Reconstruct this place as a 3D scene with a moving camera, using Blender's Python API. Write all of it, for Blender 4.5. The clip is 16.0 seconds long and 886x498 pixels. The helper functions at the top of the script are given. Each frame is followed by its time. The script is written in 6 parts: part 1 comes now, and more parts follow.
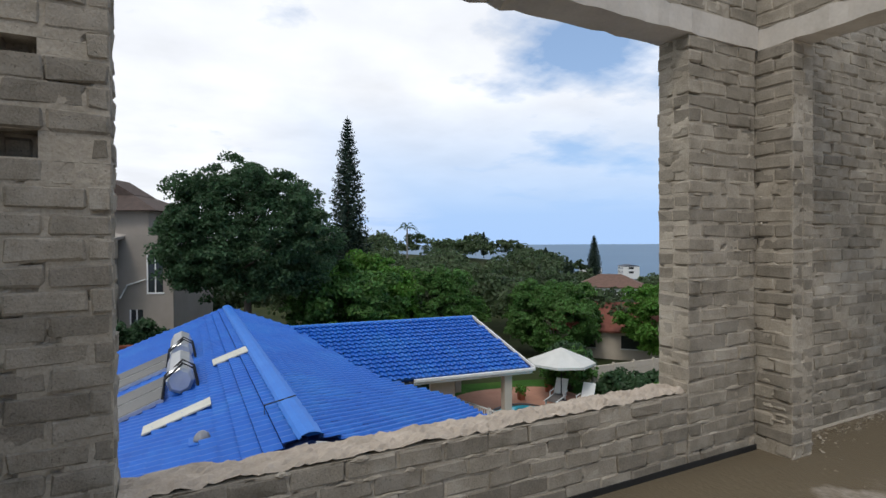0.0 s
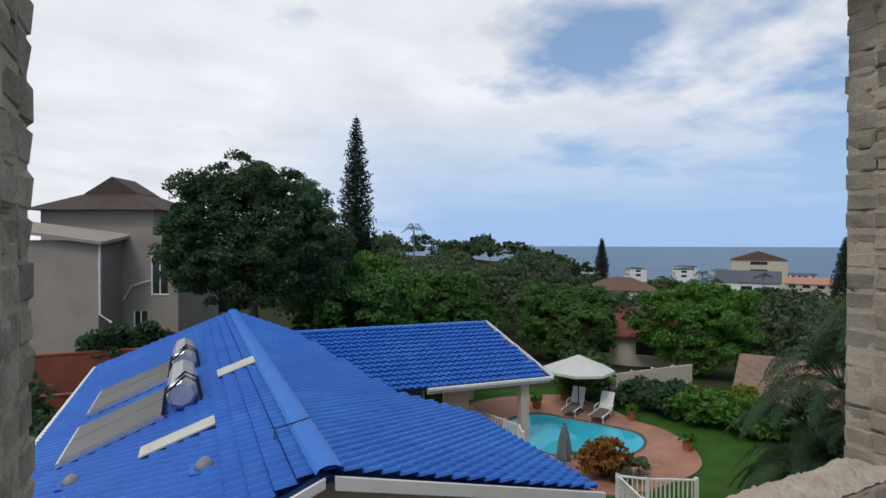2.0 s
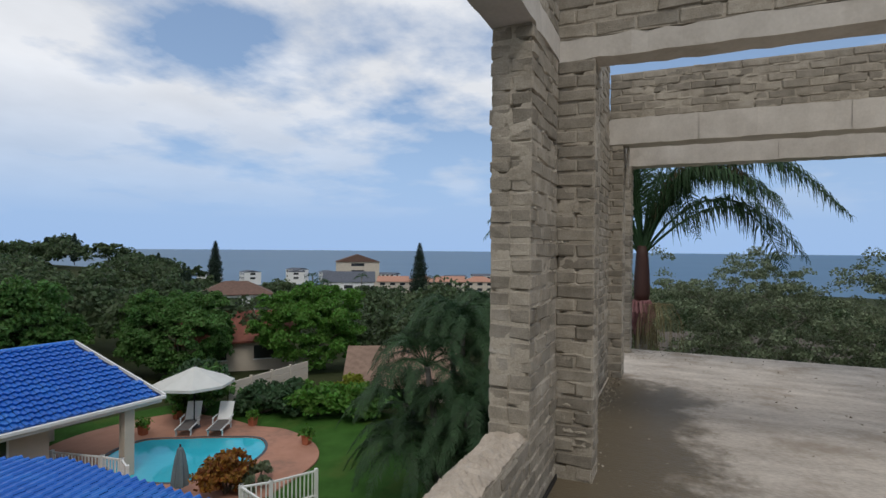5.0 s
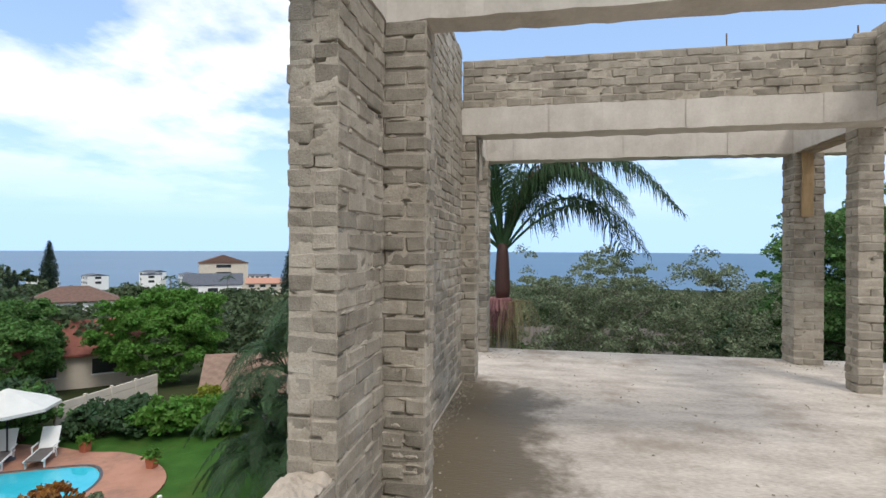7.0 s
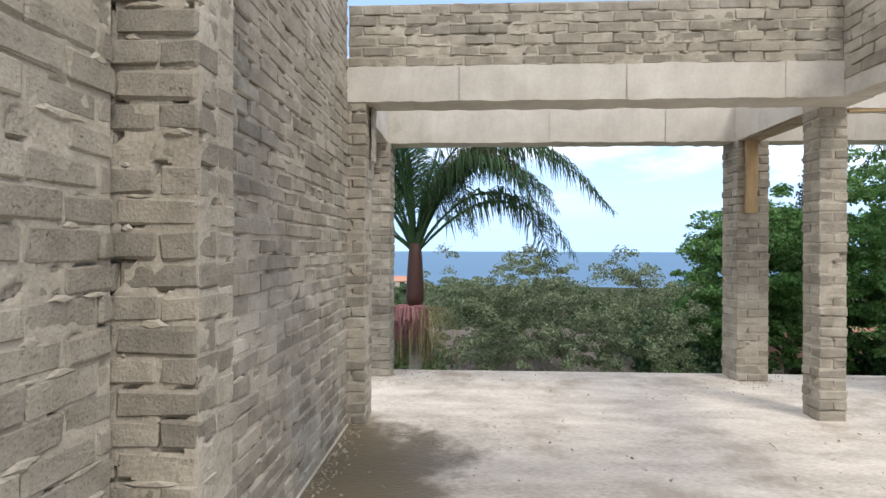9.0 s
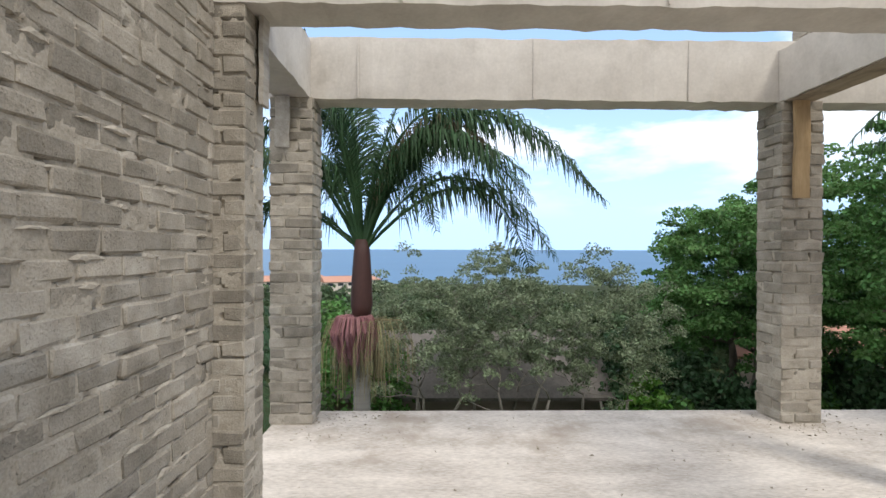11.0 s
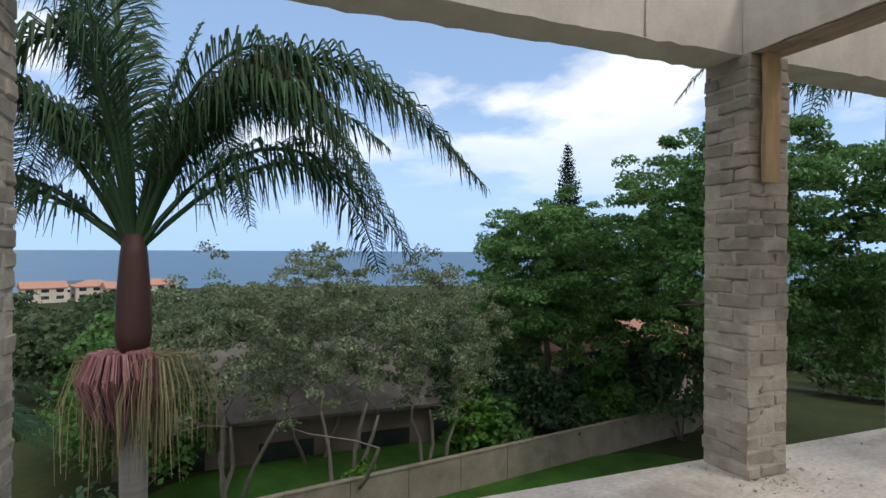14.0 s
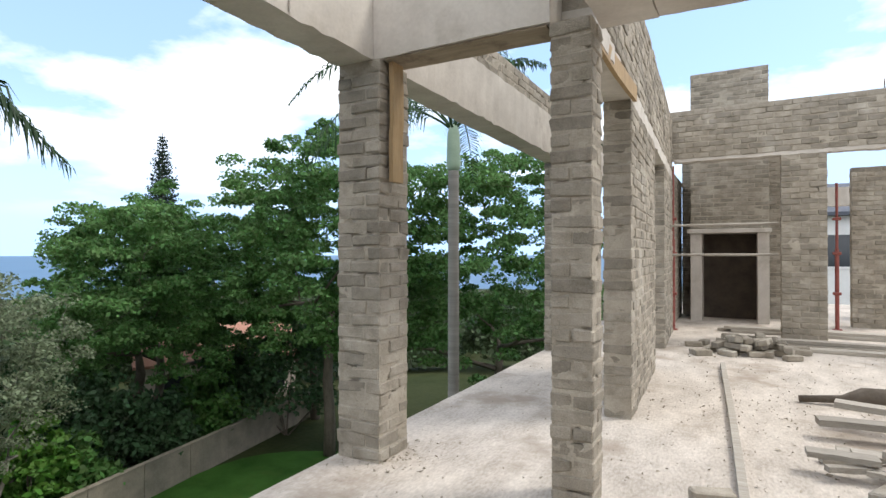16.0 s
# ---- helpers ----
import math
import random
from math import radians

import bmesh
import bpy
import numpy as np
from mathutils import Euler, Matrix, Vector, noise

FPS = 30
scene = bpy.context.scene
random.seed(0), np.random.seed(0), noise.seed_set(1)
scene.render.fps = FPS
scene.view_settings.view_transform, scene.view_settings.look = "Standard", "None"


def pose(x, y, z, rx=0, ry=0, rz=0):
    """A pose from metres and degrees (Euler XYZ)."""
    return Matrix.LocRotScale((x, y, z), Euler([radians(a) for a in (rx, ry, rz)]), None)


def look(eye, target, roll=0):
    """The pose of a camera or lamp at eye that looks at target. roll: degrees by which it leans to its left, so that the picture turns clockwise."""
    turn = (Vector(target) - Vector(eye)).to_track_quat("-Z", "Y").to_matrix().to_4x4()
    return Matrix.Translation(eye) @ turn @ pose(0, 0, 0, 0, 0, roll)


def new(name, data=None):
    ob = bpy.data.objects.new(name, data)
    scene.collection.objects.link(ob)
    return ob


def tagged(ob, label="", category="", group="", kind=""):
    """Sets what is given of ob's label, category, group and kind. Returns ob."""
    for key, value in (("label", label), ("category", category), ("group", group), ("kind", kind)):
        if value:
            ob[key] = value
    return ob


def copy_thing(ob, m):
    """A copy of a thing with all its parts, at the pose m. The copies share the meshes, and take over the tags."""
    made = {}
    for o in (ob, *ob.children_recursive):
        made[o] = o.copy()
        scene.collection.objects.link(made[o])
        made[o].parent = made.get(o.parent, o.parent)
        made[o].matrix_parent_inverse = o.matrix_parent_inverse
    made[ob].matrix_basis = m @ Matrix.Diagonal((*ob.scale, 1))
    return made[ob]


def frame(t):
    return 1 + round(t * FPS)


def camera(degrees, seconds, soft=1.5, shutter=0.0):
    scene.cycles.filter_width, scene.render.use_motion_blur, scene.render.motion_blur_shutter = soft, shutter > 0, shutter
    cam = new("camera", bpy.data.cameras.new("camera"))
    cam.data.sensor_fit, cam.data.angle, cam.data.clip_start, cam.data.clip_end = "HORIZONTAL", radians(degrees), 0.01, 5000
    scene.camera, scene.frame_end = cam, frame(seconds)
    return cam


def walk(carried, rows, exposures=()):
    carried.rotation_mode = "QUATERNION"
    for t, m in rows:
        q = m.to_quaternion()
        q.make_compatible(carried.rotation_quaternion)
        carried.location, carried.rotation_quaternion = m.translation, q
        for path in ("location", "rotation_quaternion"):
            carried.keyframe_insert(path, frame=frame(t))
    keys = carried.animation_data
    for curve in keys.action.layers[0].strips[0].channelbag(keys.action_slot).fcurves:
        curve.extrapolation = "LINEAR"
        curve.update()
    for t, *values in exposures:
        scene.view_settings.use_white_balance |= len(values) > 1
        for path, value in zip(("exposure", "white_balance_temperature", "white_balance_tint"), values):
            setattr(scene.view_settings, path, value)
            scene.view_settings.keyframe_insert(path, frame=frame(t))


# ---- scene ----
cam = camera(79.0, 16.0)
METRES, EYE, TILT, LEAN, TURN = 7.5, 1.34, 0.15, -0.5, -26.3
ROWS = [
    (0.0, 0.0008, 0.0048, 0.0010, -1.0853, -0.8558, 0.7964),
    (0.5, -0.0133, 0.0392, 0.0015, -0.2154, -0.8321, 0.7084),
    (1.0, -0.0245, 0.0700, 0.0012, 0.1707, -0.7422, 0.5757),
    (1.5, -0.0356, 0.1093, 0.0047, 0.1565, -0.7990, 0.5437),
    (2.0, -0.0513, 0.1357, 0.0081, -0.5394, -0.7238, 0.4338),
    (2.5, -0.0654, 0.1541, 0.0090, -4.8902, -0.6847, 0.2977),
    (3.0, -0.0725, 0.1710, 0.0080, -10.0444, -0.5837, 0.1915),
    (3.5, -0.0762, 0.1785, 0.0079, -16.9796, -0.5273, 0.0889),
    (4.0, -0.0804, 0.1797, 0.0098, -26.7095, -0.4603, -0.0966),
    (4.5, -0.0821, 0.1841, 0.0104, -34.4956, -0.4656, -0.1822),
    (7.0, 0.0038, 0.2046, 0.0048, -53.1468, -0.4662, -0.0704),
    (7.5, 0.0376, 0.2254, 0.0051, -56.5548, -0.4886, -0.0663),
    (8.0, 0.0800, 0.2422, 0.0059, -58.6812, -0.4643, -0.0658),
    (8.5, 0.1217, 0.2540, 0.0046, -59.6226, -0.4850, -0.0350),
    (9.0, 0.1679, 0.2673, 0.0063, -61.0408, -0.5243, -0.0320),
    (11.5, 0.4142, 0.3750, 0.0023, -66.2654, -0.6911, -0.1263),
    (12.0, 0.4539, 0.3994, 0.0009, -68.2114, -0.6230, -0.1797),
    (12.5, 0.4974, 0.4229, 0.0022, -69.4362, -0.6376, -0.1757),
    (13.0, 0.5303, 0.4458, 0.0016, -71.3675, -0.6333, -0.1608),
    (13.5, 0.5647, 0.4612, -0.0015, -75.6027, -0.5741, -0.3084),
    (14.0, 0.5875, 0.4712, -0.0012, -84.2486, -0.4921, -0.4462),
    (14.5, 0.6038, 0.4812, -0.0003, -95.2138, -0.2772, -0.4646),
    (15.0, 0.6133, 0.4878, -0.0056, -105.1273, -0.1438, -0.5153),
    (15.5, 0.6303, 0.4865, -0.0074, -115.0037, 0.0399, -0.5161),
    (16.0, 0.6368, 0.4876, -0.0076, -125.0231, 0.0885, -0.4150),
]
EXPOSURES = [(0.0, 0.08), (1.5, -0.08), (2.5, -0.22), (3.5, -0.28), (4.5, -0.28), (7.0, 0.58), (9.0, 0.93), (11.5, 0.85), (12.5, 0.75), (13.5, 0.45), (14.5, 0.24), (15.0, 0.58), (15.5, 0.80), (16.0, 0.95)]
walk(cam, [(t, pose(0, 0, EYE, TILT, LEAN, TURN) @ pose(METRES * x, METRES * y, METRES * z, 90 + pitch, roll, yaw)) for t, x, y, z, yaw, pitch, roll in ROWS], EXPOSURES)

# ---- sky and sun ----
SUN_AZ, SUN_EL = 215.0, 52.0   # compass-like angle in the plan (from +x, anticlockwise) and height, degrees
world = bpy.data.worlds.new("world")
scene.world = world
world.use_nodes = True


def build_sky():
    nt = world.node_tree
    nt.nodes.clear()
    N, L = nt.nodes.new, nt.links.new
    out, bg = N("ShaderNodeOutputWorld"), N("ShaderNodeBackground")
    sky = N("ShaderNodeTexSky")
    sky.sky_type, sky.sun_disc = "NISHITA", False
    sky.sun_elevation, sky.sun_rotation = radians(SUN_EL), radians(90 - SUN_AZ)
    sky.air_density, sky.dust_density, sky.ozone_density = 1.0, 0.6, 2.0
    tc, sep = N("ShaderNodeTexCoord"), N("ShaderNodeSeparateXYZ")
    L(tc.outputs["Generated"], sep.inputs[0])
    # project the direction on a flat cloud layer
    up = N("ShaderNodeMath"); up.operation = "MAXIMUM"; up.inputs[1].default_value = 0.02
    L(sep.outputs["Z"], up.inputs[0])
    add = N("ShaderNodeMath"); add.operation = "ADD"; add.inputs[1].default_value = 0.16
    L(up.outputs[0], add.inputs[0])
    div = N("ShaderNodeVectorMath"); div.operation = "DIVIDE"
    comb = N("ShaderNodeCombineXYZ")
    for k in (0, 1, 2):
        L(add.outputs[0], comb.inputs[k])
    L(tc.outputs["Generated"], div.inputs[0]); L(comb.outputs[0], div.inputs[1])
    flat = N("ShaderNodeVectorMath"); flat.operation = "MULTIPLY"; flat.inputs[1].default_value = (1, 1, 0)
    L(div.outputs[0], flat.inputs[0])
    shift = N("ShaderNodeVectorMath"); shift.operation = "ADD"; shift.inputs[1].default_value = (3.1, 7.4, 0)
    L(flat.outputs[0], shift.inputs[0])
    big = N("ShaderNodeTexNoise"); big.inputs["Scale"].default_value = 0.95; big.inputs["Detail"].default_value = 9; big.inputs["Roughness"].default_value = 0.55
    L(shift.outputs[0], big.inputs["Vector"])
    ramp = N("ShaderNodeValToRGB")
    ramp.color_ramp.elements[0].position, ramp.color_ramp.elements[1].position = 0.43, 0.545
    L(big.outputs["Fac"], ramp.inputs[0])
    # cloud cover grows towards the north-west and thins towards the sea
    dirn = N("ShaderNodeVectorMath"); dirn.operation = "DOT_PRODUCT"; dirn.inputs[1].default_value = (-0.62, 0.62, 0.45)
    L(tc.outputs["Generated"], dirn.inputs[0])
    gain = N("ShaderNodeMapRange")
    gain.inputs["From Min"].default_value, gain.inputs["From Max"].default_value = -0.5, 0.55
    gain.inputs["To Min"].default_value, gain.inputs["To Max"].default_value = -0.12, 0.16
    L(dirn.outputs["Value"], gain.inputs["Value"])
    sm = N("ShaderNodeMath"); sm.operation = "ADD"
    # and again towards the south
    south = N("ShaderNodeMapRange")
    south.inputs["From Min"].default_value, south.inputs["From Max"].default_value = -0.80, -0.45
    south.inputs["To Min"].default_value, south.inputs["To Max"].default_value = 0.11, 0.0
    L(dirn.outputs["Value"], south.inputs["Value"])
    both = N("ShaderNodeMath"); both.operation = "ADD"
    L(gain.outputs[0], both.inputs[0]); L(south.outputs[0], both.inputs[1])
    L(big.outputs["Fac"], sm.inputs[0]); L(both.outputs[0], sm.inputs[1])
    L(sm.outputs[0], ramp.inputs[0])
    # clear band low over the sea
    low = N("ShaderNodeMapRange")
    low.inputs["From Min"].default_value, low.inputs["From Max"].default_value = 0.05, 0.27
    L(sep.outputs["Z"], low.inputs["Value"])
    keep = N("ShaderNodeMath"); keep.operation = "MAXIMUM"
    west = N("ShaderNodeMapRange")
    west.inputs["From Min"].default_value, west.inputs["From Max"].default_value = 0.28, 0.62
    L(dirn.outputs["Value"], west.inputs["Value"])
    L(low.outputs[0], keep.inputs[0]); L(west.outputs[0], keep.inputs[1])
    cover = N("ShaderNodeMath"); cover.operation = "MULTIPLY"
    L(ramp.outputs["Color"], cover.inputs[0]); L(keep.outputs[0], cover.inputs[1])
    soft = N("ShaderNodeMath"); soft.operation = "MULTIPLY"; soft.inputs[1].default_value = 0.92
    L(cover.outputs[0], soft.inputs[0])
    fine = N("ShaderNodeTexNoise"); fine.inputs["Scale"].default_value = 2.2; fine.inputs["Detail"].default_value = 6
    L(shift.outputs[0], fine.inputs["Vector"])
    white = N("ShaderNodeMapRange")
    white.inputs["To Min"].default_value, white.inputs["To Max"].default_value = CLOUD_LOW, CLOUD_HIGH
    white.inputs["From Min"].default_value, white.inputs["From Max"].default_value = 0.3, 0.7
    L(fine.outputs["Fac"], white.inputs["Value"])
    cloud = N("ShaderNodeCombineColor")
    warm = [N("ShaderNodeMath") for _ in range(3)]
    for k, w in enumerate((0.97, 0.99, 1.03)):
        warm[k].operation = "MULTIPLY"; warm[k].inputs[1].default_value = w
        L(white.outputs[0], warm[k].inputs[0]); L(warm[k].outputs[0], cloud.inputs[k])
    mix = N("ShaderNodeMix"); mix.data_type = "RGBA"
    hz = N("ShaderNodeMapRange"); hz.inputs["From Min"].default_value, hz.inputs["From Max"].default_value = 0.0, 0.30
    hz.inputs["To Min"].default_value, hz.inputs["To Max"].default_value = 1.0, 0.45
    hz.interpolation_type = "SMOOTHSTEP"
    L(sep.outputs["Z"], hz.inputs["Value"])
    haze = N("ShaderNodeMix"); haze.data_type = "RGBA"; haze.inputs["B"].default_value = (3.7, 5.5, 8.6, 1)
    L(hz.outputs[0], haze.inputs["Factor"]); L(sky.outputs[0], haze.inputs["A"])
    L(soft.outputs[0], mix.inputs["Factor"]); L(haze.outputs["Result"], mix.inputs["A"]); L(cloud.outputs[0], mix.inputs["B"])
    L(mix.outputs["Result"], bg.inputs["Color"])
    bg.inputs["Strength"].default_value = SKY
    L(bg.outputs[0], out.inputs[0])


SKY, CLOUD_LOW, CLOUD_HIGH = 0.11, 8.0, 9.8
build_sky()
sun = new("sun", bpy.data.lights.new("sun", "SUN"))
sun.data.energy, sun.data.angle, sun.data.color = 1.1, radians(14), (1.0, 0.95, 0.88)
az, el = radians(SUN_AZ), radians(SUN_EL)
sun.matrix_world = look((30 * math.cos(az), 30 * math.sin(az), 40), (30 * math.cos(az) - math.cos(el) * math.cos(az), 30 * math.sin(az) - math.cos(el) * math.sin(az), 40 - math.sin(el)))

# ---- materials ----


def mat(name, a, b, scale=3.0, rough=0.85, metal=0.0, bump=0.3, fine=60.0, vary=0.0, island=False, stain=None, stain_scale=0.7, spec=0.35, trans=0.0, stretch=(1, 1, 1), bump_d=0.004, stain_at=(0.52, 0.68), pits=0.0, grain=0.35):
    """Two colours mixed by a broad and a fine noise, an optional stain, relief, and a shade that varies from piece to piece."""
    m = bpy.data.materials.new(name)
    m.use_nodes = True
    nt = m.node_tree
    N, L = nt.nodes.new, nt.links.new
    p = nt.nodes["Principled BSDF"]
    tc, geo = N("ShaderNodeTexCoord"), N("ShaderNodeNewGeometry")
    st = N("ShaderNodeVectorMath"); st.operation = "MULTIPLY"; st.inputs[1].default_value = stretch
    L(geo.outputs["Position"], st.inputs[0])
    n1, n2 = N("ShaderNodeTexNoise"), N("ShaderNodeTexNoise")
    n1.inputs["Scale"].default_value, n2.inputs["Scale"].default_value = scale, fine
    n1.inputs["Detail"].default_value, n2.inputs["Detail"].default_value = 6, 4
    n1.inputs["Roughness"].default_value = 0.62
    L(st.outputs[0], n1.inputs["Vector"]); L(st.outputs[0], n2.inputs["Vector"])
    s = N("ShaderNodeMath"); s.operation = "MULTIPLY_ADD"; s.inputs[1].default_value = grain
    L(n2.outputs["Fac"], s.inputs[0]); L(n1.outputs["Fac"], s.inputs[2])
    r = N("ShaderNodeMapRange"); r.inputs["From Min"].default_value, r.inputs["From Max"].default_value = 0.245 + grain / 2, 0.745 + grain / 2
    L(s.outputs[0], r.inputs["Value"])
    mx = N("ShaderNodeMix"); mx.data_type = "RGBA"
    mx.inputs["A"].default_value, mx.inputs["B"].default_value = (*a, 1), (*b, 1)
    L(r.outputs[0], mx.inputs["Factor"])
    col = mx.outputs["Result"]
    if stain:
        n3 = N("ShaderNodeTexNoise"); n3.inputs["Scale"].default_value = stain_scale; n3.inputs["Detail"].default_value = 7; n3.inputs["Roughness"].default_value = 0.65
        L(geo.outputs["Position"], n3.inputs["Vector"])
        r3 = N("ShaderNodeMapRange"); r3.inputs["From Min"].default_value, r3.inputs["From Max"].default_value = stain_at
        L(n3.outputs["Fac"], r3.inputs["Value"])
        m3 = N("ShaderNodeMix"); m3.data_type = "RGBA"; m3.inputs["B"].default_value = (*stain, 1)
        L(r3.outputs[0], m3.inputs["Factor"]); L(col, m3.inputs["A"])
        col = m3.outputs["Result"]
    if vary:
        rv = N("ShaderNodeMapRange"); rv.inputs["To Min"].default_value, rv.inputs["To Max"].default_value = 1 - vary, 1 + vary
        if island:
            L(geo.outputs["Random Per Island"], rv.inputs["Value"])
        else:
            L(N("ShaderNodeObjectInfo").outputs["Random"], rv.inputs["Value"])
        hs = N("ShaderNodeHueSaturation")
        L(rv.outputs[0], hs.inputs["Value"]); L(col, hs.inputs["Color"])
        if island:
            hv = N("ShaderNodeMapRange"); hv.inputs["To Min"].default_value, hv.inputs["To Max"].default_value = 0.485, 0.515
            L(geo.outputs["Random Per Island"], hv.inputs["Value"]); L(hv.outputs[0], hs.inputs["Hue"])
        col = hs.outputs["Color"]
    height = s.outputs[0]
    if pits:
        # small dark open pores of two sizes
        n4 = N("ShaderNodeTexNoise"); n4.inputs["Scale"].default_value = 105; n4.inputs["Detail"].default_value = 5; n4.inputs["Roughness"].default_value = 0.75
        L(geo.outputs["Position"], n4.inputs["Vector"])
        r4 = N("ShaderNodeMapRange"); r4.inputs["From Min"].default_value, r4.inputs["From Max"].default_value = 0.29, 0.41
        r4.inputs["To Min"].default_value = 1 - pits
        L(n4.outputs["Fac"], r4.inputs["Value"])
        h4 = N("ShaderNodeHueSaturation")
        L(r4.outputs[0], h4.inputs["Value"]); L(col, h4.inputs["Color"])
        col = h4.outputs["Color"]
        a4 = N("ShaderNodeMath"); a4.operation = "MULTIPLY_ADD"; a4.inputs[1].default_value = 0.45
        L(r4.outputs[0], a4.inputs[0]); L(height, a4.inputs[2])
        height = a4.outputs[0]
    L(col, p.inputs["Base Color"])
    p.inputs["Roughness"].default_value, p.inputs["Metallic"].default_value = rough, metal
    p.inputs["Specular IOR Level"].default_value = spec
    if bump:
        bp = N("ShaderNodeBump"); bp.inputs["Strength"].default_value, bp.inputs["Distance"].default_value = bump, bump_d
        L(height, bp.inputs["Height"]); L(bp.outputs[0], p.inputs["Normal"])
    if trans:
        tr, ms = N("ShaderNodeBsdfTranslucent"), N("ShaderNodeMixShader")
        L(col, tr.inputs["Color"]); ms.inputs[0].default_value = trans
        L(p.outputs[0], ms.inputs[1]); L(tr.outputs[0], ms.inputs[2])
        L(ms.outputs[0], nt.nodes["Material Output"].inputs["Surface"])
    return m


M_BRICK = mat("cement_brick", (0.195, 0.172, 0.134), (0.385, 0.342, 0.280), 7, 0.93, bump=1.0, fine=120, vary=0.22, pits=0.5, grain=0.5, stain=(0.44, 0.405, 0.345), stain_scale=1.6, stain_at=(0.54, 0.74), spec=0.12, bump_d=0.007)
M_MORTAR = mat("mortar", (0.265, 0.231, 0.180), (0.49, 0.438, 0.359), 3.2, 0.95, bump=1.0, fine=90, spec=0.12, bump_d=0.006, pits=0.35, grain=0.5)
M_CONC = mat("cast_concrete", (0.44, 0.402, 0.352), (0.61, 0.567, 0.505), 3.2, 0.85, bump=0.35, fine=45, stain=(0.33, 0.29, 0.235), stain_scale=1.7, stain_at=(0.55, 0.75), spec=0.2)
M_RUST = mat("red_oxide_steel", (0.19, 0.05, 0.04), (0.29, 0.085, 0.065), 8, 0.6, bump=0.2)
M_STEEL = mat("rusty_bar", (0.10, 0.07, 0.05), (0.2, 0.13, 0.09), 20, 0.7, metal=0.5)
M_BOARD = mat("formwork_board", (0.27, 0.18, 0.09), (0.44, 0.31, 0.165), 4, 0.75, bump=0.4, fine=30, stretch=(4, 4, 0.6), stain=(0.2, 0.13, 0.07), stain_scale=6, stain_at=(0.62, 0.72))
M_SHUTTER = mat("grey_brown_shutter_board", (0.22, 0.175, 0.12), (0.36, 0.30, 0.22), 4, 0.8, bump=0.4, fine=30, stretch=(0.6, 4, 4), stain=(0.17, 0.13, 0.09), stain_scale=5)
M_PLANK = mat("weathered_plank", (0.25, 0.22, 0.18), (0.42, 0.385, 0.33), 5, 0.85, bump=0.4, fine=40, stretch=(0.5, 5, 5), vary=0.2)
M_BLUE = mat("blue_roof_tile", (0.011, 0.098, 0.44), (0.019, 0.14, 0.53), 1.2, 0.45, bump=0.2, fine=20, vary=0.045, spec=0.35, stain=(0.025, 0.16, 0.52), stain_scale=0.6)
M_CAP = mat("blue_ridge_cap", (0.019, 0.145, 0.54), (0.032, 0.185, 0.60), 2, 0.5, bump=0.15, fine=20)
M_WHITE = mat("white_paint", (0.70, 0.70, 0.68), (0.80, 0.80, 0.78), 2, 0.55, bump=0.05)
M_CREAM = mat("cream_plaster", (0.50, 0.44, 0.36), (0.60, 0.53, 0.44), 1.2, 0.9, bump=0.1, fine=30)
M_GREYWALL = mat("taupe_plaster", (0.27, 0.24, 0.205), (0.34, 0.30, 0.26), 0.6, 0.9, bump=0.1, fine=20)
M_DOME = mat("grey_plastic_dome", (0.16, 0.17, 0.19), (0.25, 0.26, 0.28), 4, 0.35, bump=0.05)
M_BROWNWALL = mat("brown_plaster", (0.13, 0.10, 0.08), (0.20, 0.16, 0.13), 0.8, 0.9, bump=0.2, fine=20)
M_MOSSWALL = mat("mossy_wall", (0.15, 0.13, 0.10), (0.28, 0.245, 0.19), 1.5, 0.95, bump=0.4, fine=20)
# very dark brown, only for the back of the hearth opening
M_HEARTHDARK = mat("near_black_brick", (0.035, 0.028, 0.022), (0.095, 0.075, 0.058), 4, 0.95, bump=0.5)
M_BRICKRED = mat("red_brick_wall", (0.20, 0.06, 0.035), (0.28, 0.09, 0.055), 2, 0.9, bump=0.2)
M_BROWNROOF = mat("brown_roof", (0.10, 0.06, 0.045), (0.17, 0.10, 0.075), 2.5, 0.85, bump=0.3)
M_DARKROOF = mat("dark_brown_roof", (0.050, 0.036, 0.030), (0.095, 0.066, 0.054), 2.5, 0.85, bump=0.3)
# shade of the gaps between roof tiles, put into the deck colour
M_GAPSHADE = mat("roof_gap_shade", (0.004, 0.022, 0.10), (0.006, 0.03, 0.13), 3, 0.9)
M_ORANGEROOF = mat("terracotta_roof", (0.36, 0.18, 0.12), (0.46, 0.25, 0.18), 2.5, 0.85, bump=0.3)
M_REDROOF = mat("dark_red_roof", (0.15, 0.05, 0.035), (0.235, 0.085, 0.06), 3, 0.85, bump=0.3)
M_GREYTILE = mat("old_grey_brown_tile", (0.085, 0.075, 0.065), (0.15, 0.132, 0.115), 3, 0.9, bump=0.4, fine=12)
M_OLDTILE = mat("weathered_tile", (0.13, 0.085, 0.06), (0.23, 0.155, 0.115), 3, 0.9, bump=0.3, vary=0.2)
M_GREYROOF = mat("slate_grey_roof", (0.06, 0.07, 0.09), (0.11, 0.12, 0.145), 2, 0.7)
M_DARKGLASS = mat("dark_pane", (0.02, 0.025, 0.03), (0.04, 0.045, 0.05), 1, 0.08, bump=0, spec=0.6)
M_PANEL = mat("solar_collector", (0.075, 0.075, 0.072), (0.12, 0.12, 0.115), 0.8, 0.38, bump=0, spec=0.6)
M_TANK = mat("silver_tank", (0.55, 0.56, 0.57), (0.72, 0.73, 0.74), 2, 0.3, metal=0.6, bump=0.05)
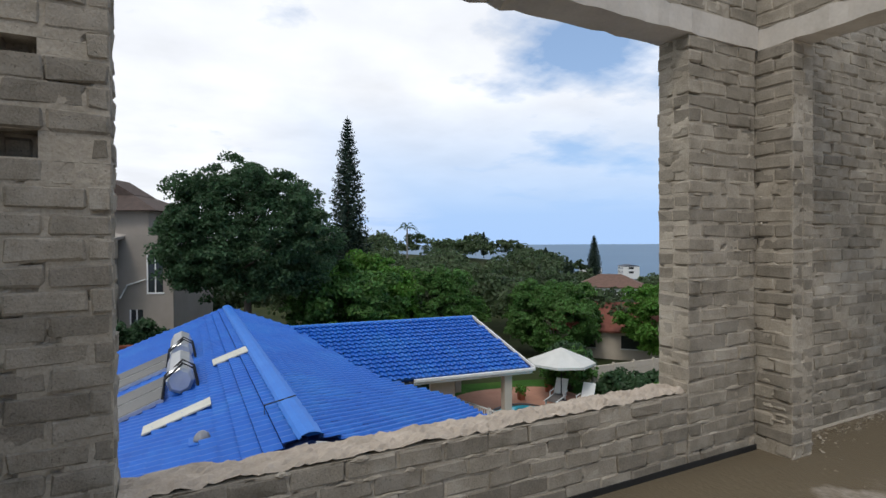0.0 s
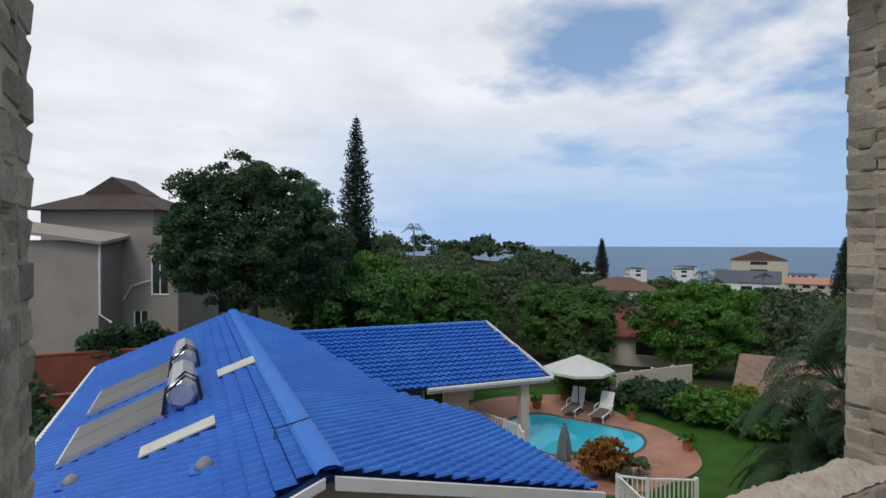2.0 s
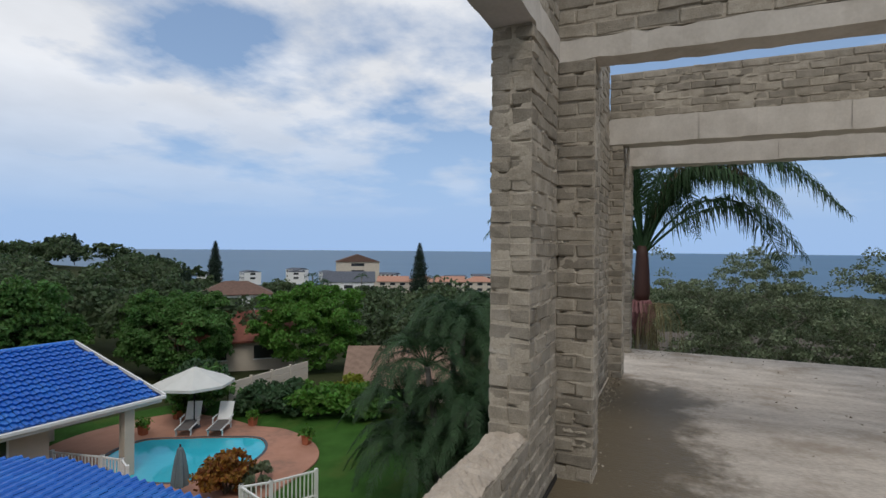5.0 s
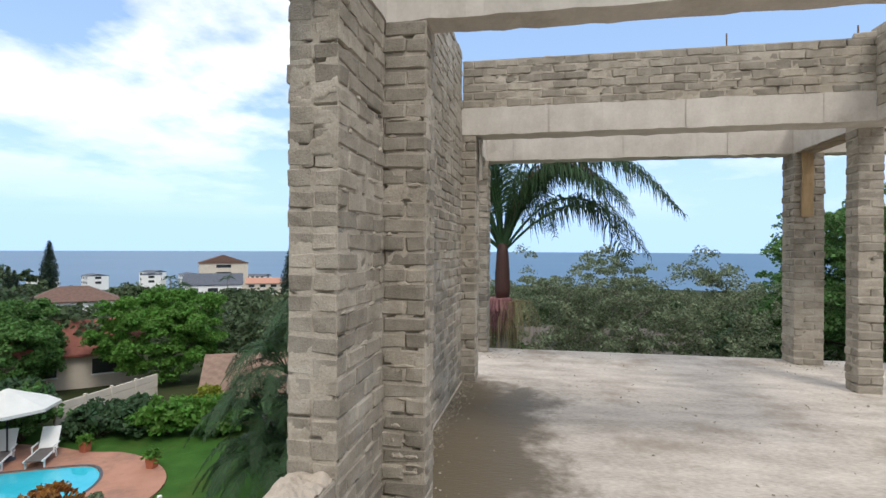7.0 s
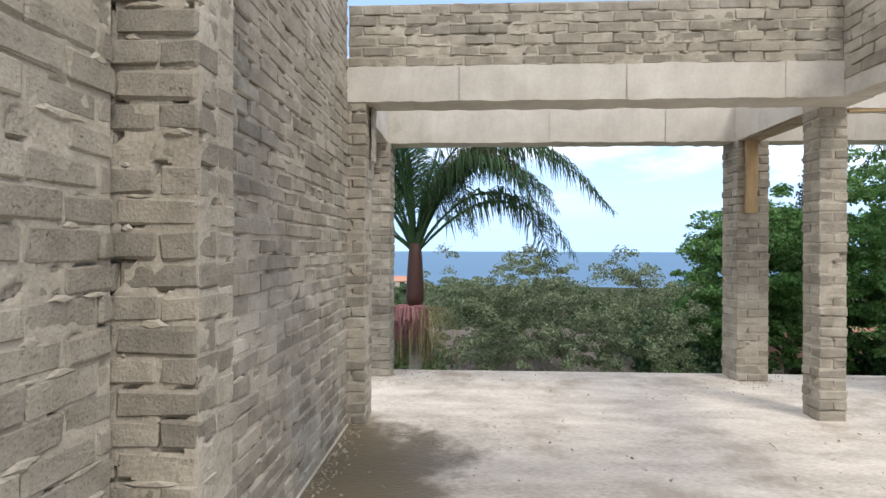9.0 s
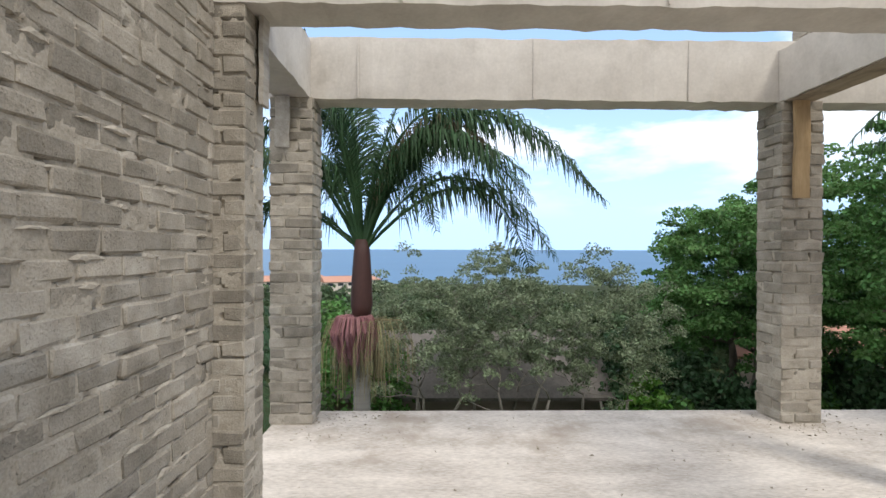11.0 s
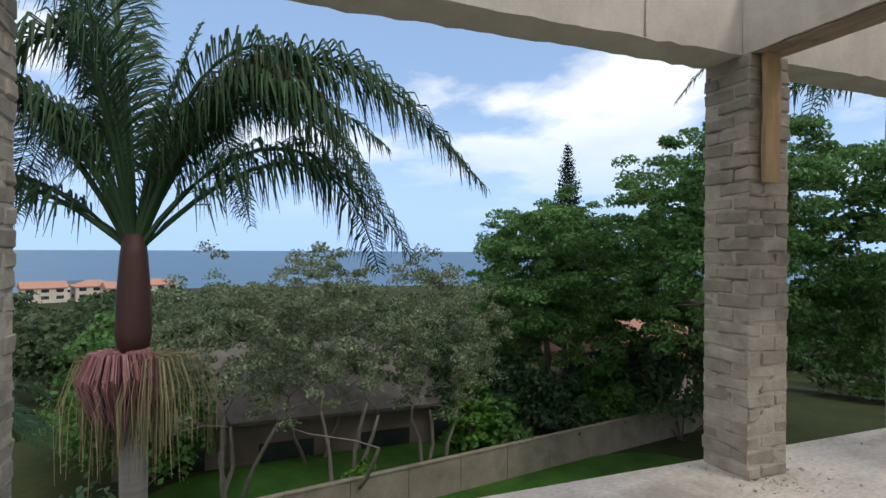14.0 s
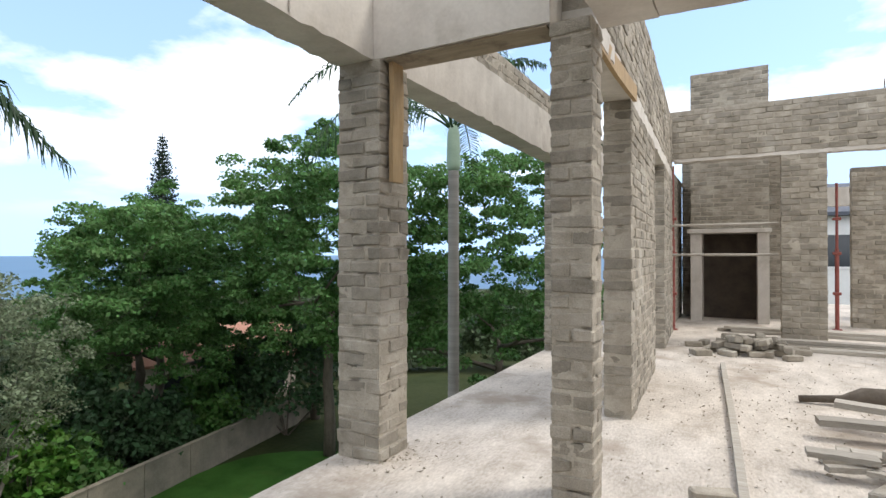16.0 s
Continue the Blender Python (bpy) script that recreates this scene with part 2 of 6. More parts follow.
M_BLACK = mat("black_rubber", (0.012, 0.012, 0.013), (0.03, 0.03, 0.03), 5, 0.6)
M_LEAD = mat("flashing", (0.45, 0.45, 0.38), (0.60, 0.60, 0.52), 3, 0.5)
M_PAVE = mat("terracotta_paving", (0.33, 0.16, 0.105), (0.43, 0.22, 0.15), 1.1, 0.85, bump=0.25, fine=25, stain=(0.25, 0.14, 0.1), stain_scale=0.8)
M_WATER = mat("pool_water", (0.03, 0.42, 0.55), (0.05, 0.50, 0.62), 0.6, 0.05, bump=0.12, fine=6, spec=0.5, bump_d=0.02)
M_EDGE = mat("dark_coping", (0.05, 0.06, 0.08), (0.1, 0.11, 0.12), 4, 0.7)
M_LAWN = mat("mown_lawn", (0.022, 0.066, 0.010), (0.05, 0.125, 0.022), 0.9, 0.95, bump=0.8, fine=40, stain=(0.06, 0.10, 0.02), stain_scale=0.5, spec=0.1, bump_d=0.03)
M_GROUND = mat("undergrowth_soil", (0.020, 0.032, 0.010), (0.05, 0.055, 0.022), 0.25, 0.97, bump=0.6, fine=4, spec=0.1, bump_d=0.1)
M_SEA = mat("sea", (0.045, 0.115, 0.20), (0.06, 0.14, 0.235), 0.004, 0.45, bump=0.25, fine=0.08, spec=0.3, bump_d=0.4)
M_POT = mat("terracotta_pot", (0.33, 0.10, 0.05), (0.43, 0.15, 0.08), 6, 0.85)
M_CANVAS = mat("umbrella_canvas", (0.62, 0.62, 0.58), (0.72, 0.72, 0.68), 2, 0.85, trans=0.15)
M_GREYCANVAS = mat("slate_canvas", (0.10, 0.14, 0.16), (0.16, 0.20, 0.22), 3, 0.85)
M_SLING = mat("lounger_sling", (0.10, 0.085, 0.08), (0.16, 0.14, 0.13), 3, 0.8)
M_BARK = mat("bark", (0.075, 0.06, 0.045), (0.15, 0.125, 0.1), 6, 0.92, bump=0.8, fine=30, stretch=(1, 1, 0.35), bump_d=0.02)
M_GREYBARK = mat("pale_bark", (0.13, 0.115, 0.095), (0.23, 0.205, 0.17), 6, 0.92, bump=0.6, fine=30, bump_d=0.015)
M_PALMTRUNK = mat("ringed_palm_trunk", (0.16, 0.15, 0.13), (0.27, 0.255, 0.225), 3, 0.85, bump=0.7, fine=14, stretch=(0.15, 0.15, 2.2), bump_d=0.02)
M_SHAFT = mat("maroon_crownshaft", (0.032, 0.014, 0.011), (0.065, 0.028, 0.022), 4, 0.6, bump=0.2, stretch=(1, 1, 0.2))
M_GREENSHAFT = mat("pale_green_crownshaft", (0.26, 0.36, 0.25), (0.36, 0.45, 0.33), 3, 0.5, bump=0.1)
M_FLOWER = mat("pink_flower_strands", (0.24, 0.095, 0.105), (0.36, 0.19, 0.185), 9, 0.85, vary=0.25, island=True, bump=0)
M_STRAW = mat("straw_fruit_strands", (0.17, 0.145, 0.07), (0.27, 0.235, 0.125), 9, 0.9, vary=0.25, island=True, bump=0)


def leafmat(name, a, b, vary=0.35, trans=0.35, scale=0.5):
    return mat(name, a, b, scale, 0.6, bump=0, fine=5, vary=vary, island=True, trans=trans, spec=0.3)


M_LEAF_DARK = leafmat("dark_glossy_leaves", (0.03, 0.07, 0.03), (0.07, 0.13, 0.055))
M_LEAF_MID = leafmat("green_leaves", (0.05, 0.13, 0.028), (0.105, 0.21, 0.05))
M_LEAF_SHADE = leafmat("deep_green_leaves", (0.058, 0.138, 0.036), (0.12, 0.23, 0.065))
M_LEAF_BRIGHT = leafmat("bright_leaves", (0.06, 0.17, 0.022), (0.12, 0.25, 0.04))
M_LEAF_OLIVE = leafmat("grey_green_leaves", (0.12, 0.155, 0.085), (0.21, 0.245, 0.145))
M_LEAF_FOREST = leafmat("woodland_leaves", (0.034, 0.066, 0.026), (0.10, 0.135, 0.062), vary=0.45, scale=0.06)
M_LEAF_PINE = leafmat("pine_needles", (0.018, 0.036, 0.024), (0.035, 0.06, 0.036), trans=0.05)
M_LEAF_PALM = leafmat("palm_leaflets", (0.022, 0.056, 0.022), (0.05, 0.10, 0.038), trans=0.2)
M_LEAF_RED = leafmat("croton_leaves", (0.26, 0.045, 0.02), (0.30, 0.20, 0.035), vary=0.55, scale=7)
M_LEAF_YELLOW = leafmat("yellow_green_leaves", (0.16, 0.2, 0.02), (0.26, 0.28, 0.03))
M_DRYFROND = leafmat("dry_frond", (0.10, 0.085, 0.045), (0.17, 0.14, 0.08))


def floor_mat():
    """Bare screed: pale dust, brown damp along the wall, dark blotches."""
    m = mat("bare_screed", (0.34, 0.295, 0.248), (0.65, 0.585, 0.51), 2.2, 0.88, bump=1.0, fine=30, stretch=(1.9, 0.75, 1), stain=(0.33, 0.275, 0.22), stain_scale=1.1, stain_at=(0.53, 0.66), grain=0.6, spec=0.2, bump_d=0.01)
    nt = m.node_tree
    N, L = nt.nodes.new, nt.links.new
    p = nt.nodes["Principled BSDF"]
    old = p.inputs["Base Color"].links[0].from_socket
    geo, sep = N("ShaderNodeNewGeometry"), N("ShaderNodeSeparateXYZ")
    L(geo.outputs["Position"], sep.inputs[0])
    # damp along the north wall of the first room, ragged outline
    nz = N("ShaderNodeTexNoise"); nz.inputs["Scale"].default_value = 1.4; nz.inputs["Detail"].default_value = 8; nz.inputs["Roughness"].default_value = 0.7
    L(geo.outputs["Position"], nz.inputs["Vector"])
    ya = N("ShaderNodeMapRange"); ya.inputs["From Min"].default_value, ya.inputs["From Max"].default_value = 0.55, 2.1
    L(sep.outputs["Y"], ya.inputs["Value"])
    xa = N("ShaderNodeMapRange"); xa.inputs["From Min"].default_value, xa.inputs["From Max"].default_value = 7.0, 5.7
    L(sep.outputs["X"], xa.inputs["Value"])
    pr = N("ShaderNodeMath"); pr.operation = "MULTIPLY"
    L(ya.outputs[0], pr.inputs[0]); L(xa.outputs[0], pr.inputs[1])
    sm = N("ShaderNodeMath"); sm.operation = "MULTIPLY_ADD"; sm.inputs[1].default_value = 1.5
    L(nz.outputs["Fac"], sm.inputs[0]); L(pr.outputs[0], sm.inputs[2])
    rg = N("ShaderNodeMapRange"); rg.inputs["From Min"].default_value, rg.inputs["From Max"].default_value = 1.10, 1.36
    L(sm.outputs[0], rg.inputs["Value"])
    gate = N("ShaderNodeMath"); gate.operation = "MULTIPLY"
    L(rg.outputs[0], gate.inputs[0])
    on = N("ShaderNodeMath"); on.operation = "GREATER_THAN"; on.inputs[1].default_value = 0.001
    L(pr.outputs[0], on.inputs[0]); L(on.outputs[0], gate.inputs[1])
    mx = N("ShaderNodeMix"); mx.data_type = "RGBA"; mx.inputs["B"].default_value = (0.150, 0.120, 0.078, 1)
    L(gate.outputs[0], mx.inputs["Factor"]); L(old, mx.inputs["A"]); L(mx.outputs["Result"], p.inputs["Base Color"])
    rr = N("ShaderNodeMapRange"); rr.inputs["To Min"].default_value, rr.inputs["To Max"].default_value = 0.88, 0.42
    L(gate.outputs[0], rr.inputs["Value"]); L(rr.outputs[0], p.inputs["Roughness"])
    return m


M_FLOOR = floor_mat()

# ---- mesh helpers ----


def mesh_ob(name, verts, faces, material, parent=None, label="", smooth=False, loc=None):
    me = bpy.data.meshes.new(name)
    me.from_pydata([tuple(v) for v in verts], [], faces)
    me.materials.append(material)
    if smooth:
        me.polygons.foreach_set("use_smooth", [True] * len(me.polygons))
    ob = new(name, me)
    if parent:
        ob.parent = parent
    if loc:
        ob.location = loc
    if label:
        ob["label"] = label
    return ob


def part(name, bm, material, parent, label="", smooth=False):
    me = bpy.data.meshes.new(name)
    bm.to_mesh(me)
    bm.free()
    me.materials.append(material)
    if smooth:
        me.polygons.foreach_set("use_smooth", [True] * len(me.polygons))
    ob = new(name, me)
    ob.parent = parent
    if label:
        ob["label"] = label
    return ob


def thing(name, label, category, group="", loc=(0, 0, 0), rz=0.0, kind=""):
    e = new(name)
    e.matrix_world = pose(*loc, 0, 0, rz)
    return tagged(e, label, category, group, kind)


def box(bm, x0, x1, y0, y1, z0, z1, bevel=0.0, jit=0.0):
    r = bmesh.ops.create_cube(bm, size=1)
    vs = r["verts"]
    for v in vs:
        v.co = Vector((x0 + (v.co.x + 0.5) * (x1 - x0), y0 + (v.co.y + 0.5) * (y1 - y0), z0 + (v.co.z + 0.5) * (z1 - z0)))
        if jit:
            v.co += Vector([random.uniform(-jit, jit) for _ in range(3)])
    if bevel:
        bmesh.ops.bevel(bm, geom=list({e for v in vs for e in v.link_edges}), offset=bevel, segments=1, affect="EDGES")
    return bm


def boxed(x0, x1, y0, y1, z0, z1, bevel=0.0):
    return box(bmesh.new(), x0, x1, y0, y1, z0, z1, bevel)


def tube(pts, radii, sides=8):
    """A tapered tube along points."""
    V, Fc = [], []
    pts = [Vector(p) for p in pts]
    for i, p in enumerate(pts):
        d = (pts[min(i + 1, len(pts) - 1)] - pts[max(i - 1, 0)]).normalized()
        a = d.orthogonal().normalized()
        b = d.cross(a)
        for k in range(sides):
            w = 2 * math.pi * k / sides
            V.append(p + (a * math.cos(w) + b * math.sin(w)) * radii[i])
    for i in range(len(pts) - 1):
        for k in range(sides):
            k2 = (k + 1) % sides
            Fc.append((i * sides + k, i * sides + k2, (i + 1) * sides + k2, (i + 1) * sides + k))
    Fc.append(tuple(range(sides - 1, -1, -1)))
    Fc.append(tuple(range((len(pts) - 1) * sides, len(pts) * sides)))
    return V, Fc


def join(chunks):
    V, Fc = [], []
    for v, f in chunks:
        o = len(V)
        V += list(v)
        Fc += [tuple(i + o for i in q) for q in f]
    return V, Fc


# ---- brickwork ----
BRICK_CACHE = {}
COURSE = 0.0857


def brick_mesh(l, d, h, variant):
    """One worn cement brick, chamfered, with uneven corners; l, d, h in millimetres."""
    key = (l, d, h, variant)
    if key not in BRICK_CACHE:
        rnd = random.Random(hash(key) & 0xFFFF)
        c = 0.005 + 0.006 * rnd.random()
        hx, hy, hz = l / 2000, d / 2000, h / 2000
        bm = bmesh.new()
        bmesh.ops.create_cube(bm, size=1)
        for v in bm.verts:
            v.co = Vector((v.co.x * 2 * hx + rnd.uniform(-.006, .006), v.co.y * 2 * hy + rnd.uniform(-.004, .004), v.co.z * 2 * hz + rnd.uniform(-.006, .006)))
        bmesh.ops.bevel(bm, geom=bm.edges[:], offset=c, segments=1, affect="EDGES")
        for v in bm.verts:
            v.co += Vector((rnd.uniform(-.004, .004), rnd.uniform(-.002, .002), rnd.uniform(-.004, .004)))
        me = bpy.data.meshes.new("brick")
        bm.to_mesh(me)
        bm.free()
        me.materials.append(M_BRICK)
        BRICK_CACHE[key] = me
    return BRICK_CACHE[key]


BRICK_JOBS = []   # (parent, list of (x, y, z, length, depth, height, turned)) laid at the end of the file


def lay(parent, x0, x1, y0, y1, z0, z1, along="x", leaves=1, gap=0.010, proud=0.0015, holes=(), seed=1, first=None):
    """Running-bond courses for a stretch of wall. along: the way the courses run. leaves 1: bricks as deep as the wall."""
    rnd = random.Random(seed)
    a0, a1, b0, b1 = (x0, x1, y0, y1) if along == "x" else (y0, y1, x0, x1)
    n = max(1, round((z1 - z0) / COURSE))
    h = (z1 - z0) / n
    out = []
    depth = (b1 - b0) / leaves
    for lf in range(leaves):
        for i in range(n):
            u = a0
            half = ((i + lf) % 2 == 0)
            z = z0 + (i + 0.5) * h
            while u < a1 - 0.02:
                l = 0.116 if half else 0.232
                half = False
                if u + l > a1 - 0.045:
                    l = a1 - u
                c = u + l / 2
                if not any(ha - 0.001 < c < hb and hc < z < hd for ha, hb, hc, hd in holes):
                    lq = max(40, int(round((l - gap) * 1000 / 4) * 4))
                    off = rnd.gauss(0, 0.0034)
                    bc = b0 + (lf + 0.5) * depth + off
                    dq = int(round((depth + (2 * proud if leaves == 1 else proud)) * 1000 / 2) * 2)
                    if leaves == 2:
                        bc += proud / 2 * (1 if lf else -1)
                    hq = int(round((h - gap * rnd.uniform(0.7, 1.25)) * 1000 / 2) * 2)
                    pos = (c, bc) if along == "x" else (bc, c)
                    out.append((pos[0], pos[1], z + rnd.uniform(-.002, .002), lq, dq, hq, along == "y"))
                u += l
    BRICK_JOBS.append((parent, out))


def lay_column(parent, x0, x1, y0, y1, z0, z1, seed=1):
    """Courses of a square column: pinwheel bond where it is one and a half bricks wide, else two bricks a course."""
    rnd = random.Random(seed)
    n = round((z1 - z0) / COURSE)
    h = (z1 - z0) / n
    w, e = x1 - x0, y1 - y0
    out = []
    b = 0.112
    for i in range(n):
        z = z0 + (i + .5) * h
        hq = int(round((h - 0.011 * rnd.uniform(.7, 1.3)) * 500) * 2)
        q = []
        if min(w, e) > 0.29:
            if i % 2:
                q = [(x0, x1 - b, y0, y0 + b), (x1 - b, x1, y0, y1 - b), (x0 + b, x1, y1 - b, y1), (x0, x0 + b, y0 + b, y1)]
            else:
                q = [(x0 + b, x1, y0, y0 + b), (x1 - b, x1, y0 + b, y1), (x0, x1 - b, y1 - b, y1), (x0, x0 + b, y0, y1 - b)]
        elif i % 2:
            q = [(x0, x1, y0, (y0 + y1) / 2), (x0, x1, (y0 + y1) / 2, y1)]
        else:
            q = [(x0, (x0 + x1) / 2, y0, y1), ((x0 + x1) / 2, x1, y0, y1)]
        for ax, bx, ay, by in q:
            lx, ly = bx - ax, by - ay
            turned = ly > lx
            l, d = (ly, lx) if turned else (lx, ly)
            out.append(((ax + bx) / 2 + rnd.uniform(-.006, .006), (ay + by) / 2 + rnd.uniform(-.006, .006), z, int(round((l - .006) * 250) * 4), int(round((d - .004) * 250) * 4), hq, turned))
    BRICK_JOBS.append((parent, out))


def lay_all():
    """Lays the bricks: up to 300 of a wall as pieces of their own, the rest joined."""
    k = 0
    for parent, bricks in BRICK_JOBS:
        rest = []
        count = BRICK_COUNT.get(parent.name, 0)
        for x, y, z, l, d, h, turned in bricks:
            k += 1
            me = brick_mesh(l, d, h, k * 7 % 5)
            if count < 300:
                ob = new("brick", me)
                ob.parent = parent
                ob.location = (x, y, z)
                ob.rotation_euler = (random.uniform(-.012, .012), random.uniform(-.012, .012), (math.pi / 2 if turned else 0) + random.uniform(-.012, .012) + (math.pi if k % 2 else 0))
                count += 1
            else:
                V = [v.co.copy() for v in me.vertices]
                if turned:
                    V = [Vector((-v.y, v.x, v.z)) for v in V]
                rest.append(([v + Vector((x, y, z)) for v in V], [tuple(p.vertices) for p in me.polygons]))
        BRICK_COUNT[parent.name] = count
        if rest:
            V, Fc = join(rest)
            tagged(mesh_ob("brick_courses", V, Fc, M_BRICK, parent), kind="stuff")


BRICK_COUNT = {}


def rough_core(x0, x1, y0, y1, z0, z1, res=0.02, amp=1.0, seed=0.0):
    """The mortar body of a wall: uneven faces that swell over the bricks here and sink into open joints there."""
    V, Fc = [], []

    def face(o, u, v, nrm):
        nu, nv = max(2, int(u.length / res)), max(2, int(v.length / res))
        base = len(V)
        for i in range(nu + 1):
            for j in range(nv + 1):
                p = o + u * (i / nu) + v * (j / nv)
                if 0 < i < nu and 0 < j < nv:
                    q = p + Vector((seed, 0, 0))
                    d = 0.0042 * noise.noise(q * 2.6) + 0.0030 * noise.noise(q * 17) + 0.0022 * noise.noise(q * 44)
                    if noise.noise(q * 6.5 + Vector((9, 3, 5))) > 0.45 or noise.noise(q * 15) > 0.40:
                        d -= 0.018
                    p = p + nrm * (d * amp)
                V.append(p)
        for i in range(nu):
            for j in range(nv):
                a = base + i * (nv + 1) + j
                Fc.append((a, a + nv + 1, a + nv + 2, a + 1))

    X, Y, Z = Vector((x1 - x0, 0, 0)), Vector((0, y1 - y0, 0)), Vector((0, 0, z1 - z0))
    face(Vector((x0, y0, z0)), X, Z, Vector((0, -1, 0)))
    face(Vector((x1, y1, z0)), -X, Z, Vector((0, 1, 0)))
    face(Vector((x0, y1, z0)), -Y, Z, Vector((-1, 0, 0)))
    face(Vector((x1, y0, z0)), Y, Z, Vector((1, 0, 0)))
    n = len(V)
    V += [Vector((x, y, z)) for z in (z0, z1) for x, y in ((x0, y0), (x1, y0), (x1, y1), (x0, y1))]
    Fc += [(n + 3, n + 2, n + 1, n), (n + 4, n + 5, n + 6, n + 7)]
    bm = bmesh.new()
    vs = [bm.verts.new(v) for v in V]
    for f in Fc:
        bm.faces.new([vs[i] for i in f])
    return bm


def wall(name, label, x0, x1, y0, y1, z0, z1, along="x", leaves=1, seed=1, holes=(), inset=0.005, res=0.035):
    """A wall: a mortar core with bricks standing a little proud of it."""
    ex, ey = (.006, inset) if along == "x" else (inset, .006)
    bm = rough_core(x0 + ex, x1 - ex, y0 + ey, y1 - ey, z0, z1, res, seed=seed * 3.7)
    w = part(name, bm, M_MORTAR, None, smooth=True)
    tagged(w, label, "wall", kind="structure")
    lay(w, x0, x1, y0, y1, z0, z1, along, leaves, seed=seed, holes=holes)
    return w


def column(label, x0, x1, y0, y1, z1, seed):
    bm = rough_core(x0 + .008, x1 - .008, y0 + .008, y1 - .008, 0, z1, .018, seed=seed * 3.7)
    c = part("brick_column", bm, M_MORTAR, None, smooth=True)
    tagged(c, label, "column", "brick columns of the veranda")
    lay_column(c, x0, x1, y0, y1, 0, z1, seed)
    return c


def beam(name, label, x0, x1, y0, y1, z0, z1, marks=()):
    """A cast beam with slightly wavy arrises and shutter-board joints."""
    bm = bmesh.new()
    long_x = (x1 - x0) > (y1 - y0)
    n = max(2, int(max(x1 - x0, y1 - y0) / 0.09))
    rnd = random.Random(int(x0 * 100) + int(y0 * 10))
    rings = []
    for i in range(n + 1):
        u = i / n
        j = [rnd.uniform(-.0055, .0055) * (2.2 if rnd.random() < .12 else 1) for _ in range(8)]
        if long_x:
            x = x0 + u * (x1 - x0)
            ring = [(x, y0 + j[0], z0 + j[1]), (x, y1 + j[2], z0 + j[3]), (x, y1 + j[4], z1 + j[5]), (x, y0 + j[6], z1 + j[7])]
        else:
            y = y0 + u * (y1 - y0)
            ring = [(x0 + j[0], y, z0 + j[1]), (x1 + j[2], y, z0 + j[3]), (x1 + j[4], y, z1 + j[5]), (x0 + j[6], y, z1 + j[7])]
        rings.append([bm.verts.new(q) for q in ring])
    for a, b in zip(rings, rings[1:]):
        for k in range(4):
            bm.faces.new((a[k], a[(k + 1) % 4], b[(k + 1) % 4], b[k]))
    bm.faces.new(rings[0]); bm.faces.new(rings[-1][::-1])
    bmesh.ops.recalc_face_normals(bm, faces=bm.faces)
    b = part(name, bm, M_CONC, None)
    tagged(b, label, "beam", kind="structure")
    for y in marks:
        f = boxed(x0 - .009, x0 - .001, y - .006, y + .006, z0 + .01, z1 - .01)
        part("shutter_ridge", f, M_CONC, b)
    return b


# ---- the unfinished building ----
ZB = 2.57       # underside of beams and lintels
TOP = 3.43      # top of the parapet courses
floor_ob = part("floor", boxed(-6, 8.25, -9.2, 2.42, -0.30, 0.0, 0.012), M_FLOOR, None)
tagged(floor_ob, "bare grey concrete slab, dusty with damp brown stains", "floor", kind="structure")
back_floor = part("floor_back", boxed(-6, 8.25, -16, -9.204, -0.30, 0.0, 0.012), M_FLOOR, None)
tagged(back_floor, "bare concrete floor behind the hearth room", "floor", kind="structure")
lower = part("wall_lower_storey", boxed(-6, 7.9, -16, 2.3, -7.4, -0.304), M_GREYWALL, None)
tagged(lower, "plain plastered storey below the slab", "wall", kind="structure")

# window wall
w = wall("wall_window_sill", "low unplastered cement brick wall under the window opening", -0.135, 2.765, 2.18, 2.40, 0.0, 0.445, leaves=2, seed=3, res=.015)
w = wall("wall_window_east", "cement brick wall beside the window opening", 2.765, 3.402, 2.18, 2.40, 0.0, ZB, leaves=2, seed=4, res=.012)
HOLES = ((-0.50, -0.32, 1.93, 2.02), (-0.50, -0.32, 1.62, 1.72))
ww = part("wall_window_west", boxed(-1.6, -0.145, 2.30, 2.39, 0.0, ZB), M_MORTAR, None)
tagged(ww, "cement brick wall with two missing bricks", "wall", kind="structure")
for zz0, zz1 in ((0, 1.62), (1.72, 1.93), (2.02, ZB)):
    part("mortar_bed", rough_core(-1.6, -0.141, 2.185, 2.299, zz0, zz1, .02), M_MORTAR, ww)
for zz0, zz1 in ((1.621, 1.719), (1.931, 2.019)):
    for xx0, xx1 in ((-1.6, -0.46), (-0.34, -0.139)):
        part("mortar_bed", boxed(xx0, xx1, 2.185, 2.299, zz0, zz1), M_MORTAR, ww)
lay(ww, -1.6, -0.135, 2.18, 2.29, 0, ZB, seed=5, holes=HOLES)
lay(ww, -0.6, -0.135, 2.29, 2.40, 0, ZB, seed=6)
beam("lintel_window", "cast concrete lintel over the window opening", -1.6, 3.42, 2.176, 2.404, ZB + .002, ZB + 0.15)
wall("wall_over_window", "cement brick courses above the window lintel", -1.6, 3.42, 2.18, 2.40, ZB + 0.152, TOP, seed=7)
# west side and back of the first room, never in view
plain = part("wall_west", boxed(-1.83, -1.604, -1.86, 2.40, 0, TOP), M_MORTAR, None)
tagged(plain, "cement brick wall closing the room", "wall", kind="structure")

